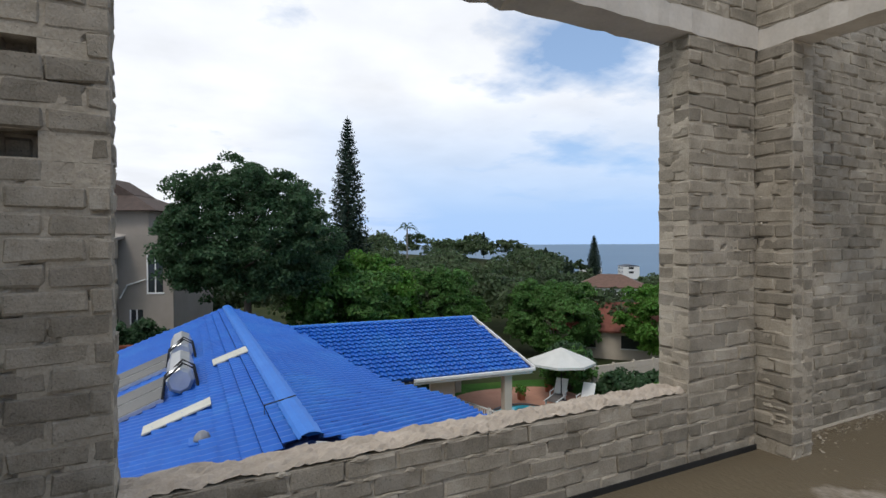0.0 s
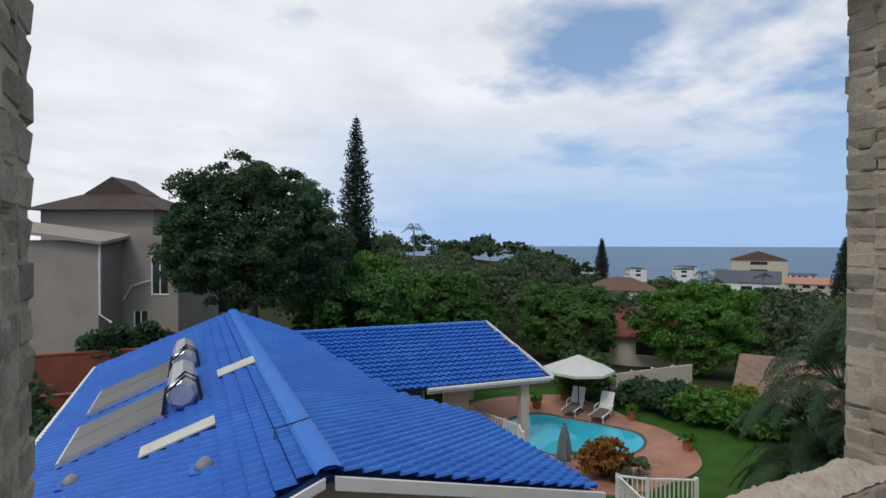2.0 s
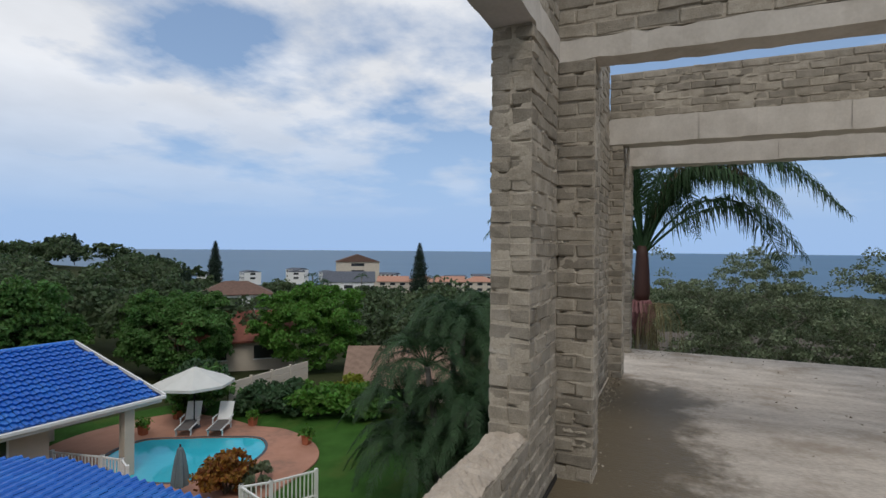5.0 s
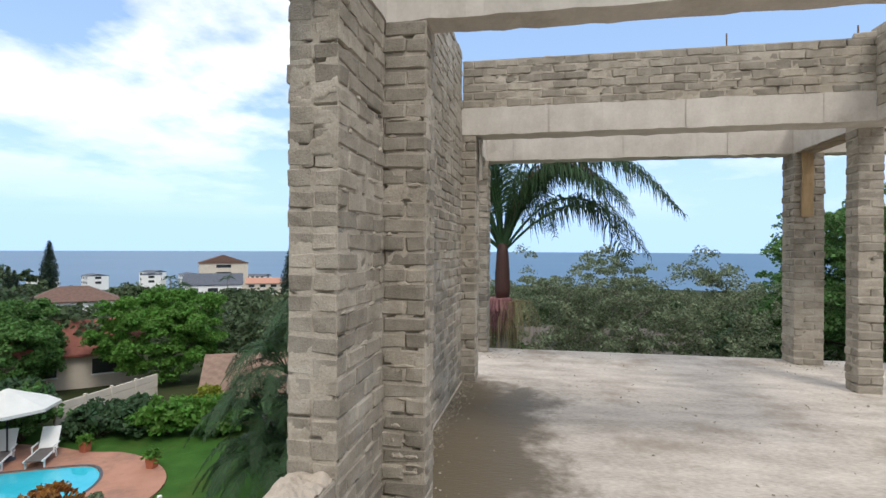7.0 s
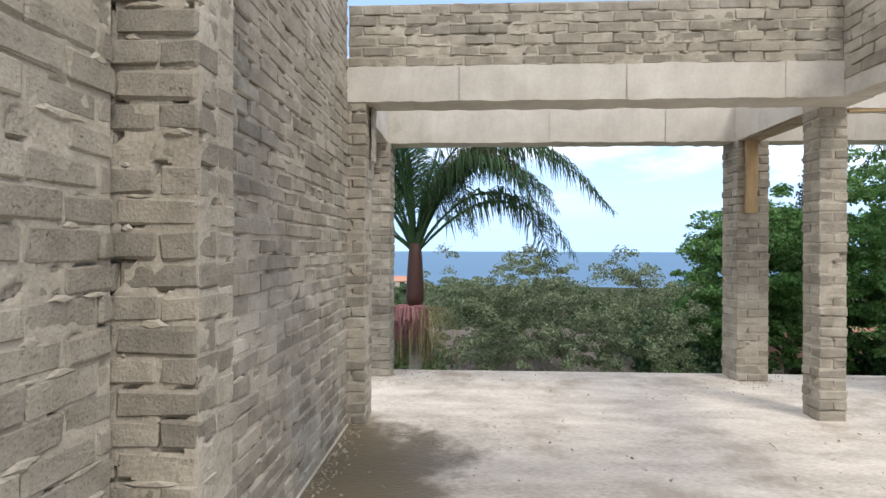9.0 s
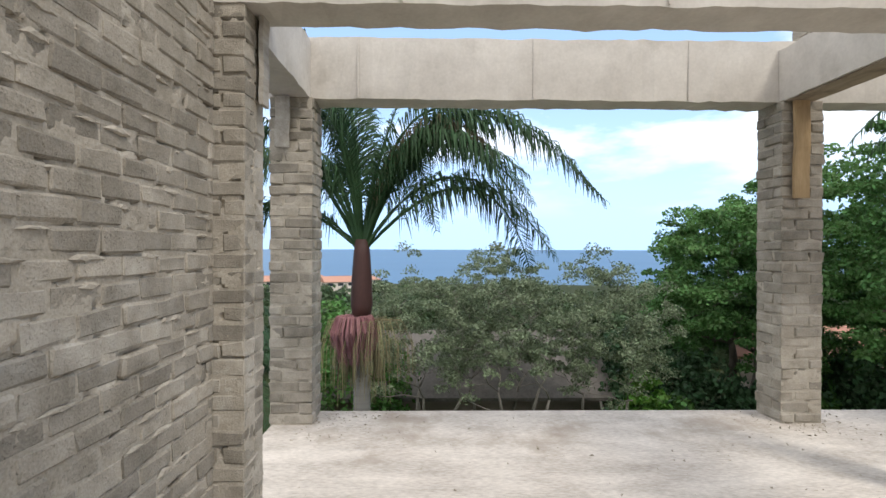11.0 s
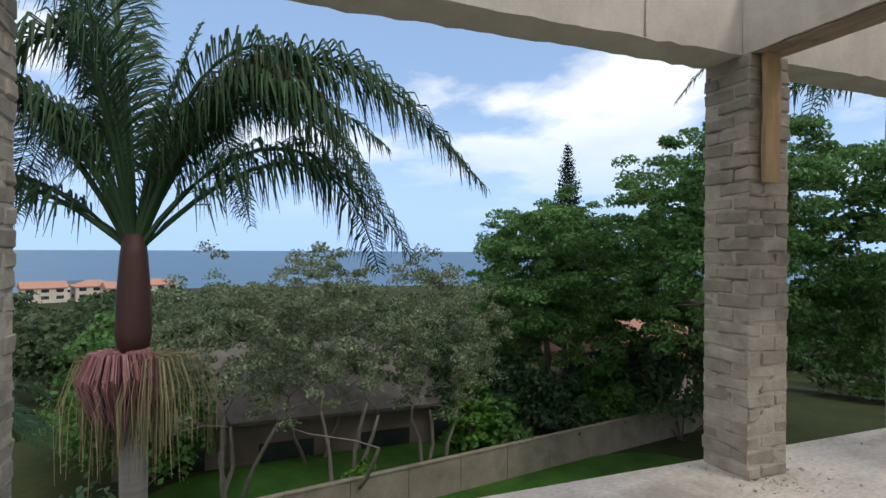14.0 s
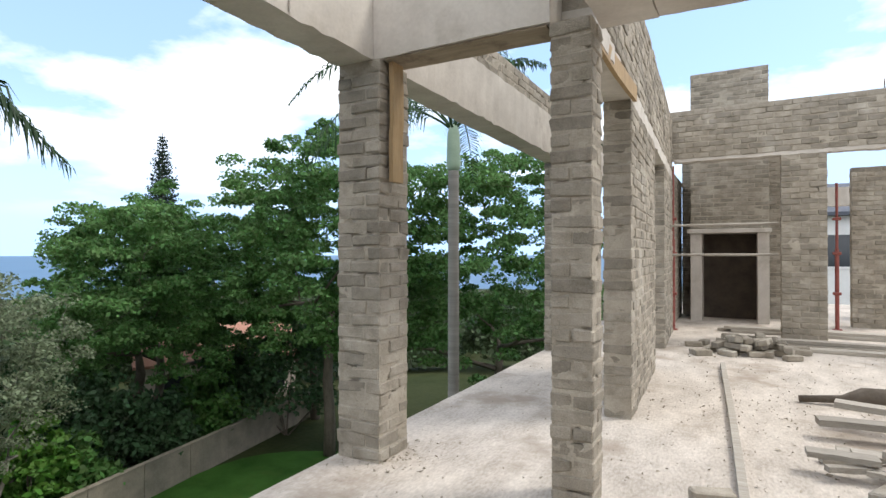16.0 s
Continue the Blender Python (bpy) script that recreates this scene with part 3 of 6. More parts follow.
# pier, cross lintel, long wall
pier = part("brick_pier", rough_core(3.425, 3.635, 1.961, 2.394, 0, ZB, .012, seed=31), M_MORTAR, None)
tagged(pier, "projecting cement brick pier with rough mortar joints", "pier")
lay(pier, 3.42, 3.64, 1.955, 2.40, 0, ZB, along="y", leaves=2, seed=8)
beam("lintel_cross", "cast concrete lintel across the room", 3.425, 3.635, -1.63, 2.398, ZB + .002, ZB + 0.13)
wall("wall_over_cross_lintel", "cement brick courses above the cross lintel", 3.42, 3.64, -1.63, 2.396, ZB + .132, TOP, along="y", seed=9)
wall("wall_long", "long unplastered cement brick wall", 3.64, 6.26, 2.20, 2.40, 0, TOP, seed=10, res=.016)
pa = part("brick_pier", rough_core(6.265, 6.545, 2.057, 2.413, 0, ZB, .015, seed=37), M_MORTAR, None)
tagged(pa, "slim cement brick pier under the veranda beam", "pier")
lay(pa, 6.26, 6.55, 2.05, 2.42, 0, ZB, along="y", leaves=2, seed=11)

# beams of the veranda
beam("beam_inner", "pale cast concrete beam with board marks", 6.26, 6.55, -1.86, 2.42, ZB + .002, 2.85, marks=(0.0, -1.2, 1.3))
wall("wall_parapet_inner", "six courses of cement brick on the beam", 6.28, 6.52, -1.86, 2.20, 2.852, 3.35, along="y", seed=12, res=.022)
beam("beam_outer", "pale cast concrete edge beam", 7.94, 8.21, -9.2, 2.45, ZB + .002, 3.06, marks=(1.75, 0.35, -0.9))
wall("wall_parapet_outer", "cement brick courses on the edge beam", 7.97, 8.19, -9.2, -1.9, 3.062, 3.32, along="y", seed=13)
beam("beam_side", "cast concrete beam between pier and corner column", 6.552, 7.938, 2.12, 2.40, ZB + .002, 3.02)
beam("beam_link", "cast concrete beam between two columns", 6.78, 7.938, -1.88, -1.63, ZB + .002, 2.98)
beam("beam_room", "thin cast concrete lintel along the room", 3.64, 6.255, -1.86, -1.63, ZB + .004, 2.70)
wall("wall_over_room", "cement brick courses above the room lintel", 3.64, 6.275, -1.86, -1.63, 2.702, TOP, seed=14)

column("square cement brick corner column on the slab edge", 7.88, 8.22, 2.09, 2.43, ZB, 21)
column("square cement brick corner column with a formwork board", 7.88, 8.22, -1.96, -1.62, ZB, 22)
column("slim cement brick column on the dusty slab", 6.55, 6.78, -1.86, -1.63, ZB, 23)
column("square cement brick column on the slab edge", 7.88, 8.22, -6.3, -5.96, ZB, 24)

# wing towards the hearth
SKEW = Matrix.Translation((6.64, -3.3, 0)) @ Matrix.Rotation(radians(2.3), 4, "Z") @ Matrix.Translation((-6.64, 3.3, 0))   # the wing runs a little askew
wing = [wall("wall_wing", "cement brick wall end beside the veranda", 6.64, 6.86, -5.42, -3.33, 0, ZB, along="y", seed=15),
        wall("wall_wing_end", "cement brick pier at the hearth room", 6.64, 6.86, -8.68, -6.86, 0, ZB, along="y", seed=16),
        beam("lintel_wing", "cast concrete lintel between column and wall", 6.645, 6.855, -8.7, -1.862, ZB + .002, ZB + .14),
        wall("wall_over_wing", "cement brick courses above the wing lintel", 6.64, 6.86, -8.68, -1.87, ZB + .142, 3.60, along="y", seed=17)]
for ob in wing:
    ob.matrix_world = SKEW
FZ = 2.86
beam("lintel_hearth", "cast concrete lintel of the hearth room", -1.0, 6.84, -8.92, -8.70, FZ, FZ + .05)
wall("wall_over_hearth", "cement brick courses over the hearth room opening", -1.0, 7.06, -8.92, -8.70, FZ + .052, 3.72, seed=18)
wall("wall_hearth_pier", "broad cement brick pier", 4.70, 5.30, -8.92, -8.70, 0, FZ, seed=19)
wall("wall_hearth_side", "cement brick side wall of the hearth room", 6.95, 7.17, -11.6, -8.69, 0, FZ - .003, along="y", seed=20)
wall("wall_hearth_back", "cement brick back wall", 4.5, 6.95, -11.82, -11.6, 0, 3.5, seed=26)
wall("wall_hearth_far", "cement brick pier of the back room", 3.55, 4.1, -11.0, -10.78, 0, FZ, seed=27)

hearth = thing("fireplace", "unfinished cement brick fireplace with dark hearth and concrete shelf", "fireplace")
HX0, HX1, HY = 5.37, 6.71, -10.55
part("chimney_breast", boxed(HX0 + .005, HX1 - .005, -11.5, HY - .004, 1.80, 4.45), M_MORTAR, hearth, "rough plastered chimney breast")
part("chimney_top", boxed(HX0 + .006, HX1 - .006, -11.5, HY - .005, 4.452, 4.86), M_MORTAR, hearth)
part("shelf", boxed(HX0 - .04, HX1 + .06, HY - .9, HY + .06, 1.72, 1.798, .006), M_CONC, hearth, "cast concrete shelf")
part("jamb", boxed(HX0, HX0 + .19, -11.5, HY, 0, 1.718), M_CONC, hearth)
part("jamb", boxed(HX1 - .2, HX1, -11.5, HY, 0, 1.718), M_CONC, hearth)
part("hearth_back", boxed(HX0 + .19, HX1 - .2, -11.5, -11.3, 0, 1.718), M_HEARTHDARK, hearth, "dark recess of the hearth")
lay(hearth, HX0, HX1, -10.66, HY, 1.80, 4.86, seed=28)

strip = part("damp_course", boxed(-0.13, 3.40, 2.168, 2.1755, 0.0, 0.035), M_BLACK, None)
tagged(strip, "strip of black damp-proof sheet along the wall foot", "damp strip", kind="structure")
strip = part("damp_course_long", boxed(3.66, 6.24, 2.185, 2.1925, 0.0, 0.017), M_CREAM, None)
tagged(strip, "pale strip of damp-proof sheet at the foot of the wall", "damp strip", kind="structure")
beam("beam_back", "cast concrete beam of the back rooms", 0.6, 4.6, -13.3, -13.05, 2.35, 2.75)
column("square cement brick column of the back rooms", 2.75, 3.09, -13.35, -13.01, 2.349, 25)

# ---- ground, sea ----
SEA_Z = -22.0


def ground_z(x, y):
    r = math.hypot(x, y)
    az_ = math.degrees(math.atan2(y, x))
    d = min(max((r - 34) / 40, 0), 1)
    t = min(max((r - 74) / 130, 0), 1)
    hill = min(max((az_ - 47) / 9, 0), 1)
    hill2 = min(max((az_ - 56) / 14, 0), 1)
    z = -6.98 - d * d * (3 - 2 * d) * (5.2 - 2.2 * hill) + t * (-4.5 + 9.3 * hill + 3.0 * hill2)
    if r > 230:
        z += -(min(r, 420) - 230) / 190 * (8.5 * (1 - hill) + 20 * hill)
    return z + 0.25 * math.sin(x * .11) * math.cos(y * .13) * min(1, t * 6)


def build_ground():
    V, Fc = [], []
    radii = [0, 8, 16, 26, 36, 46, 58, 72, 90, 110, 135, 165, 200, 240, 290, 350, 420, 520]
    K = 72
    for r in radii:
        for k in range(K):
            a = 2 * math.pi * k / K
            x, y = r * math.cos(a), r * math.sin(a)
            V.append((x, y, ground_z(x, y) if r < 500 else -40))
    for i in range(len(radii) - 1):
        for k in range(K):
            k2 = (k + 1) % K
            Fc.append((i * K + k, i * K + k2, (i + 1) * K + k2, (i + 1) * K + k))
    tagged(mesh_ob("ground", V, Fc, M_GROUND, smooth=True), "dark green undergrowth and soil falling to the sea", "ground", kind="structure")
    n = 64
    ring = [(4900 * math.cos(2 * math.pi * k / n), 4900 * math.sin(2 * math.pi * k / n), SEA_Z) for k in range(n)]
    tagged(mesh_ob("water", ring, [tuple(range(n))], M_SEA), "calm blue-grey sea reaching the horizon", "sea", kind="structure")


build_ground()

# ---- plants ----


def leaf_quads(centres, normals, sizes, rng, long=1.7):
    """Many small leaf blades, each four corners, as one vertex and face list."""
    n = len(centres)
    d = rng.normal(size=(n, 3)) + normals * 0.9
    d /= np.linalg.norm(d, axis=1)[:, None]
    t = np.cross(d, rng.normal(size=(n, 3)))
    t /= np.linalg.norm(t, axis=1)[:, None] + 1e-9
    b = np.cross(d, t)
    L = (sizes * long * 0.5)[:, None] * t
    W = (sizes * 0.5)[:, None] * b
    V = np.stack([centres - L, centres + W + 0.15 * L, centres + L, centres - W + 0.15 * L], 1).reshape(-1, 3)
    return V, np.arange(4 * n).reshape(-1, 4)


def np_mesh(name, V, Q, material, parent=None, label=""):
    me = bpy.data.meshes.new(name)
    me.vertices.add(len(V))
    me.vertices.foreach_set("co", np.asarray(V, dtype=np.float32).ravel())
    me.loops.add(Q.size)
    me.loops.foreach_set("vertex_index", Q.astype(np.int32).ravel())
    me.polygons.add(len(Q))
    me.polygons.foreach_set("loop_start", np.arange(0, Q.size, 4, dtype=np.int32))
    me.update(calc_edges=True)
    me.materials.append(material)
    ob = new(name, me)
    if parent:
        ob.parent = parent
    if label:
        ob["label"] = label
    return ob


def crown_leaves(rng, radii, clumps, per, size, clump_r, hollow=0.55, flat=0.8, bottom=-0.75):
    """Clumps of leaves spread unevenly over an ellipsoid. Returns leaf data and the clump centres."""
    u = rng.normal(size=(clumps * 3, 3))
    u /= np.linalg.norm(u, axis=1)[:, None]
    u = u[u[:, 2] > bottom][:clumps]
    m = len(u)
    lump = 1 + 0.16 * np.sin(3.1 * u[:, 0] + 1.7 * radii[0]) * np.cos(4.2 * u[:, 1] + u[:, 2] * 2.3) + rng.uniform(-0.14, 0.1, m)
    c = u * (lump * (hollow + (1 - hollow) * rng.random(m) ** 0.4))[:, None] * np.array(radii)
    idx = np.repeat(np.arange(m), per)
    w = rng.normal(size=(len(idx), 3))
    w /= np.linalg.norm(w, axis=1)[:, None]
    w[:, 2] = np.where(w[:, 2] < -0.2, -w[:, 2], w[:, 2])
    rr = (clump_r * rng.uniform(0.6, 1.25, m))[idx] * rng.random(len(idx)) ** 0.35
    p = c[idx] + w * rr[:, None] * np.array((1, 1, flat))
    nrm = w * 0.8 + np.array((0, 0, 0.5))
    return p, nrm, size * rng.uniform(0.6, 1.3, len(idx)), c


def tree(name, label, base, centre_z, radii, clumps, per, size, clump_r, leaf, bark, trunk_r, seed, limbs=9, stems=1, hollow=0.55, group="", category="tree", bottom=-0.75, flat=0.8):
    rng = np.random.default_rng(seed)
    e = thing(name, label, category, group, loc=base)
    p, nrm, sz, c = crown_leaves(rng, radii, clumps, per, size, clump_r, hollow, flat, bottom=bottom)
    top = np.array((0, 0, centre_z - base[2]))
    V, Q = leaf_quads(p + top, nrm, sz, rng)
    np_mesh("crown", V, Q, leaf, e)
    chunks = []
    fork = (centre_z - base[2]) - radii[2] * 0.75
    nodes = []   # points that a new branch may leave from, with their thickness
    for sidx in range(stems):
        off = rng.normal(size=2) * (0.55 if stems > 1 else 0)
        h_ = max(0.8, fork * rng.uniform(.8, 1.1))
        pts = [Vector((off[0] * .4, off[1] * .4, -0.2))]
        for q in (.33, .66, 1.0, 1.25):
            pts.append(Vector((off[0] * (.4 + q) + rng.uniform(-.12, .12), off[1] * (.4 + q) + rng.uniform(-.12, .12), h_ * q)))
        rad = [trunk_r, trunk_r * .88, trunk_r * .78, trunk_r * .68, trunk_r * .5]
        chunks.append(tube(pts, rad, 9))
        nodes += list(zip(pts[2:], rad[2:]))
    ends = sorted((Vector(c[j] + top) for j in rng.choice(len(c), min(limbs * stems, len(c)), replace=False)), key=lambda q: (q - nodes[0][0]).length)
    for t in ends:
        below = [n_ for n_ in nodes if n_[0].z < t.z - .1]
        if not below:
            continue
        a_, ra = min(below, key=lambda n_: (n_[0] - t).length + .3 * abs(n_[0].z - t.z))
        d_ = (t - a_).length
        w1 = Vector((rng.uniform(-.1, .1), rng.uniform(-.1, .1), rng.uniform(.0, .14))) * d_
        w2 = Vector((rng.uniform(-.1, .1), rng.uniform(-.1, .1), rng.uniform(-.04, .1))) * d_
        p1, p2 = a_.lerp(t, .35) + w1, a_.lerp(t, .7) + w2
        r1 = max(.012, ra * .7)
        chunks.append(tube([a_, p1, p2, t], [r1, r1 * .8, r1 * .6, r1 * .3], 5))
        nodes += [(p1, r1 * .8), (p2, r1 * .6)]
    V, Fc = join(chunks)
    mesh_ob("trunk", V, Fc, bark, e, smooth=True)
    return e


def shrub(name, label, base, radii, n, size, leaf, seed, category="shrub", group=""):
    rng = np.random.default_rng(seed)
    e = thing(name, label, category, group, loc=base)
    p, nrm, sz, c = crown_leaves(rng, radii, max(8, n // 60), 60, size, min(radii) * .42, 0.4, bottom=-0.3)
    V, Q = leaf_quads(p + np.array((0, 0, radii[2] * .55)), nrm, sz, rng)
    np_mesh("foliage", V, Q, leaf, e)
    chunks = []
    for j in rng.choice(len(c), min(6, len(c)), replace=False):
        t = Vector(c[j]) + Vector((0, 0, radii[2] * .55))
        chunks.append(tube([(0, 0, -.1), t * .5, t], [.04, .03, .012], 5))
    V, Fc = join(chunks)
    mesh_ob("stem", V, Fc, M_BARK, e)
    return e


def norfolk_pine(label, base, height, width, seed, start=0.12, detail=1.0):
    """Tall narrow araucaria with tiers of upswept branches."""
    rng = np.random.default_rng(seed)
    e = thing("norfolk_pine", label, "pine tree", loc=base)
    V, Fc = tube([(0, 0, -.2), (0, 0, height * .5), (0, 0, height)], [height * .016, height * .009, .03], 8)
    mesh_ob("trunk", V, Fc, M_BARK, e)
    P, Nn, S = [], [], []
    z = height * start
    while z < height * 0.99:
        f = (z / height - start) / (1 - start)
        r = width * (1 - f) ** 0.72 * (0.75 + 0.35 * min(1, f * 4)) + 0.08
        k = int(rng.integers(6, 9))
        a0 = rng.random() * 6.28
        for j in range(k):
            a = a0 + 6.28 * j / k + rng.uniform(-.2, .2)
            rr = r * rng.uniform(.75, 1.12)
            m = max(4, int(rr * 16 * detail))
            u = np.linspace(.15, 1, m)
            q = np.stack([np.cos(a) * rr * u, np.sin(a) * rr * u, z + rr * (.30 * u ** 2 - .08)], 1)
            for _ in range(2):
                P.append(q + rng.normal(size=q.shape) * np.array((.07, .07, .05)) * (.5 + rr))
                Nn.append(np.tile((0, 0, 1.), (m, 1)))
                S.append(np.full(m, .11 + .035 * rr) / max(.6, detail ** .5))
        z += max(0.16, height * .021) * (1.15 - .5 * f)
    P, Nn, S = np.concatenate(P), np.concatenate(Nn), np.concatenate(S)
    V, Q = leaf_quads(P, Nn, S, rng, 2.0)
    np_mesh("crown", V, Q, M_LEAF_PINE, e)
    return e


def bez(a, b, c, t):
    return a * (1 - t) ** 2 + b * 2 * t * (1 - t) + c * t * t


def frond(parent, p0, p1, p2, leaflet, pairs, width, seed, hang=0.6, material=None, bare=0.14, rachis=0.022, label=""):
    """An arching palm leaf: a tapering rachis with two rows of folded leaflets that hang towards the tip."""
    rng = np.random.default_rng(seed)
    p0, p1, p2 = Vector(p0), Vector(p1), Vector(p2)
    b = p1 * 2 - (p0 + p2) * .5
    pts = [bez(p0, b, p2, i / 12) for i in range(13)]
    V, Fc = tube(pts, [rachis * (1 - .85 * i / 12) + .003 for i in range(13)], 5)
    VV, QQ = [], []
    for i in range(pairs):
        t = bare + (1 - bare) * (i + .5) / pairs
        c = bez(p0, b, p2, t)
        d = (bez(p0, b, p2, min(1, t + .02)) - bez(p0, b, p2, t - .02)).normalized()
        side = d.cross(Vector((0, 0, 1)))
        side = side.normalized() if side.length > 1e-3 else Vector((1, 0, 0))
        upv = side.cross(d).normalized()
        le = leaflet * (math.sin(math.pi * min(1, .18 + .80 * t)) ** .6) * rng.uniform(.8, 1.1)
        for sg in (-1, 1):
            if rng.random() < .04:
                continue
            droop = hang * rng.uniform(.6, 1.3)
            a = (side * sg * rng.uniform(.75, 1.0) + d * rng.uniform(.45, .8) + upv * rng.uniform(.0, .35)).normalized()
            q0 = c
            q1 = c + a * le * .45 - Vector((0, 0, le * .10 * droop))
            q2 = c + a * le * (.80 - .22 * droop) - Vector((0, 0, le * .62 * droop)) + Vector(rng.normal(size=3)) * le * .04
            w = d * width * .5
            o = len(VV)
            VV += [q0 - w * .5, q0 + w * .5, q1 + w, q1 - w, q2 + w * .12, q2 - w * .12]
            QQ += [(o, o + 1, o + 2, o + 3), (o + 3, o + 2, o + 4, o + 5)]
    f = mesh_ob("frond", VV, QQ, material or M_LEAF_PALM, parent, label)
    mesh_ob("rachis", V, Fc, material or M_LEAF_PALM, f)
    return f


def strands(rng, n, origin, spread, drop, thick, close=1.1):
    chunks = []
    for _ in range(n):
        a, r = rng.random() * 6.28, spread * rng.random() ** .6
        o = Vector(origin) + Vector((math.cos(a) * .05, math.sin(a) * .05, 0))
        out = Vector((math.cos(a) * r, math.sin(a) * r, 0))
        dr = drop * rng.uniform(.55, 1.05)
        chunks.append(tube([o, o + out * .7 + Vector((0, 0, .05 - dr * .06)), o + out * 1.08 + Vector((0, 0, -dr * .42)), o + out * close + Vector((rng.uniform(-.03, .03), rng.uniform(-.03, .03), -dr))], [thick, thick, thick * .9, thick * .6], 4))
    return join(chunks)


def ringed_trunk(pts, radii, ring=0.06):
    """A palm trunk whose leaf scars stand as shallow rings."""
    p, r = [], []
    pts = [Vector(q) for q in pts]
    for i in range(len(pts) - 1):
        n = max(2, int((pts[i + 1] - pts[i]).length / ring))
        for k in range(n):
            for u, g in ((0, 1.05), (.55, .985)):
                t = (k + u) / n
                p.append(pts[i].lerp(pts[i + 1], t)); r.append((radii[i] * (1 - t) + radii[i + 1] * t) * g)
    p.append(pts[-1]); r.append(radii[-1])
    return tube(p, r, 10)


def king_palm():
    e = thing("king_palm", "tall palm with maroon crownshaft and hanging pink flowers", "palm tree", loc=(11.07, 2.13, -7.0))
    rng = np.random.default_rng(5)
    zc = 8.45
    V, Fc = ringed_trunk([(0, -.05, 0), (0, -.02, 4), (0, 0, 7.45)], [.15, .12, .115])
    mesh_ob("trunk", V, Fc, M_PALMTRUNK, e, smooth=True)
    V, Fc = tube([(0, 0, 7.40), (0, 0, 7.6), (0, 0, 7.95), (0, 0, 8.3), (0, 0, 8.5)], [.12, .15, .14, .115, .09], 14)
    mesh_ob("crownshaft", V, Fc, M_SHAFT, e, "maroon crownshaft", smooth=True)
    for k, (m1, m2, lf, pr, hg, mt) in enumerate([
            ((-.3, -1.35, 1.85), (-.9, -2.95, .80), .80, 74, 1.0, None),
            ((-.1, -1.3, 1.05), (.2, -2.7, -.02), .72, 62, 1.05, None),
            ((-.35, .42, 2.35), (-.9, 1.35, 2.1), .85, 64, .9, None),
            ((.1, 1.5, 1.75), (.0, 3.1, .70), .78, 64, 1.0, None),
            ((.2, 1.3, .72), (.35, 2.9, -.25), .70, 56, 1.0, None),
            ((.0, -.22, 1.2), (.1, -.55, 2.25), .42, 40, .35, None),
            ((1.4, -.3, 1.75), (3.0, -.9, .55), .78, 60, 1.0, None),
            ((1.2, .9, 1.6), (2.7, 1.9, .3), .78, 60, 1.0, None),
            ((-.35, -.85, 1.45), (-.9, -2.1, 1.0), .70, 60, 1.0, None),
            ((-.2, -.8, 1.65), (-.6, -1.75, 1.30), .55, 50, 1.1, M_DRYFROND),
            ((.6, -1.0, 1.7), (1.3, -2.6, .8), .75, 60, 1.0, None),
            ((-.3, .7, 1.3), (-.6, 1.9, .55), .75, 56, 1.0, None),
            ((.5, .25, 2.3), (1.1, .6, 3.0), .7, 50, .6, None),
            ((-.25, .35, 1.75), (-.5, 1.0, 1.2), .75, 52, 1.0, None),
            ((.35, .2, 2.0), (.7, .6, 1.9), .8, 52, 1.0, None),
            ((-.3, -.7, 1.75), (-.7, -1.7, 1.55), .7, 52, 1.1, None)]):
        o = Vector((0, 0, zc - .15))
        frond(e, o, o + Vector(m1), o + Vector(m2), lf * 1.2, int(pr * 1.7), .025, 40 + k, hg * .8, mt, rachis=.028)
        if k < 13 and k not in (5, 9):
            j1, j2 = Vector(rng.uniform(-.16, .16, 3)), Vector(rng.uniform(-.34, .34, 3))
            frond(e, o, o + Vector(m1) + j1, o + Vector(m2) * .93 + j2, lf * 1.1, int(pr * 1.5), .024, 70 + k, hg * .85, mt, rachis=.026)
    V, Fc = strands(rng, 360, (-.14, .08, 7.44), .27, .62, .0062, .55)
    mesh_ob("inflorescence", V, Fc, M_FLOWER, e, "hanging pink flower strands")
    V, Fc = strands(rng, 85, (-.05, -.16, 7.40), .50, .95, .0045)
    mesh_ob("inflorescence", V, Fc, M_STRAW, e, "straw-coloured drooping fruit strands")
    V, Fc = strands(rng, 45, (.05, .18, 7.40), .40, 1.15, .0045)
    mesh_ob("inflorescence", V, Fc, M_STRAW, e, "straw-coloured drooping fruit strands")
    V, Fc = strands(rng, 90, (-.02, .02, 7.05), .26, .55, .009)
    mesh_ob("inflorescence", V, Fc, M_DRYFROND, e, "dry brown fruit strands")


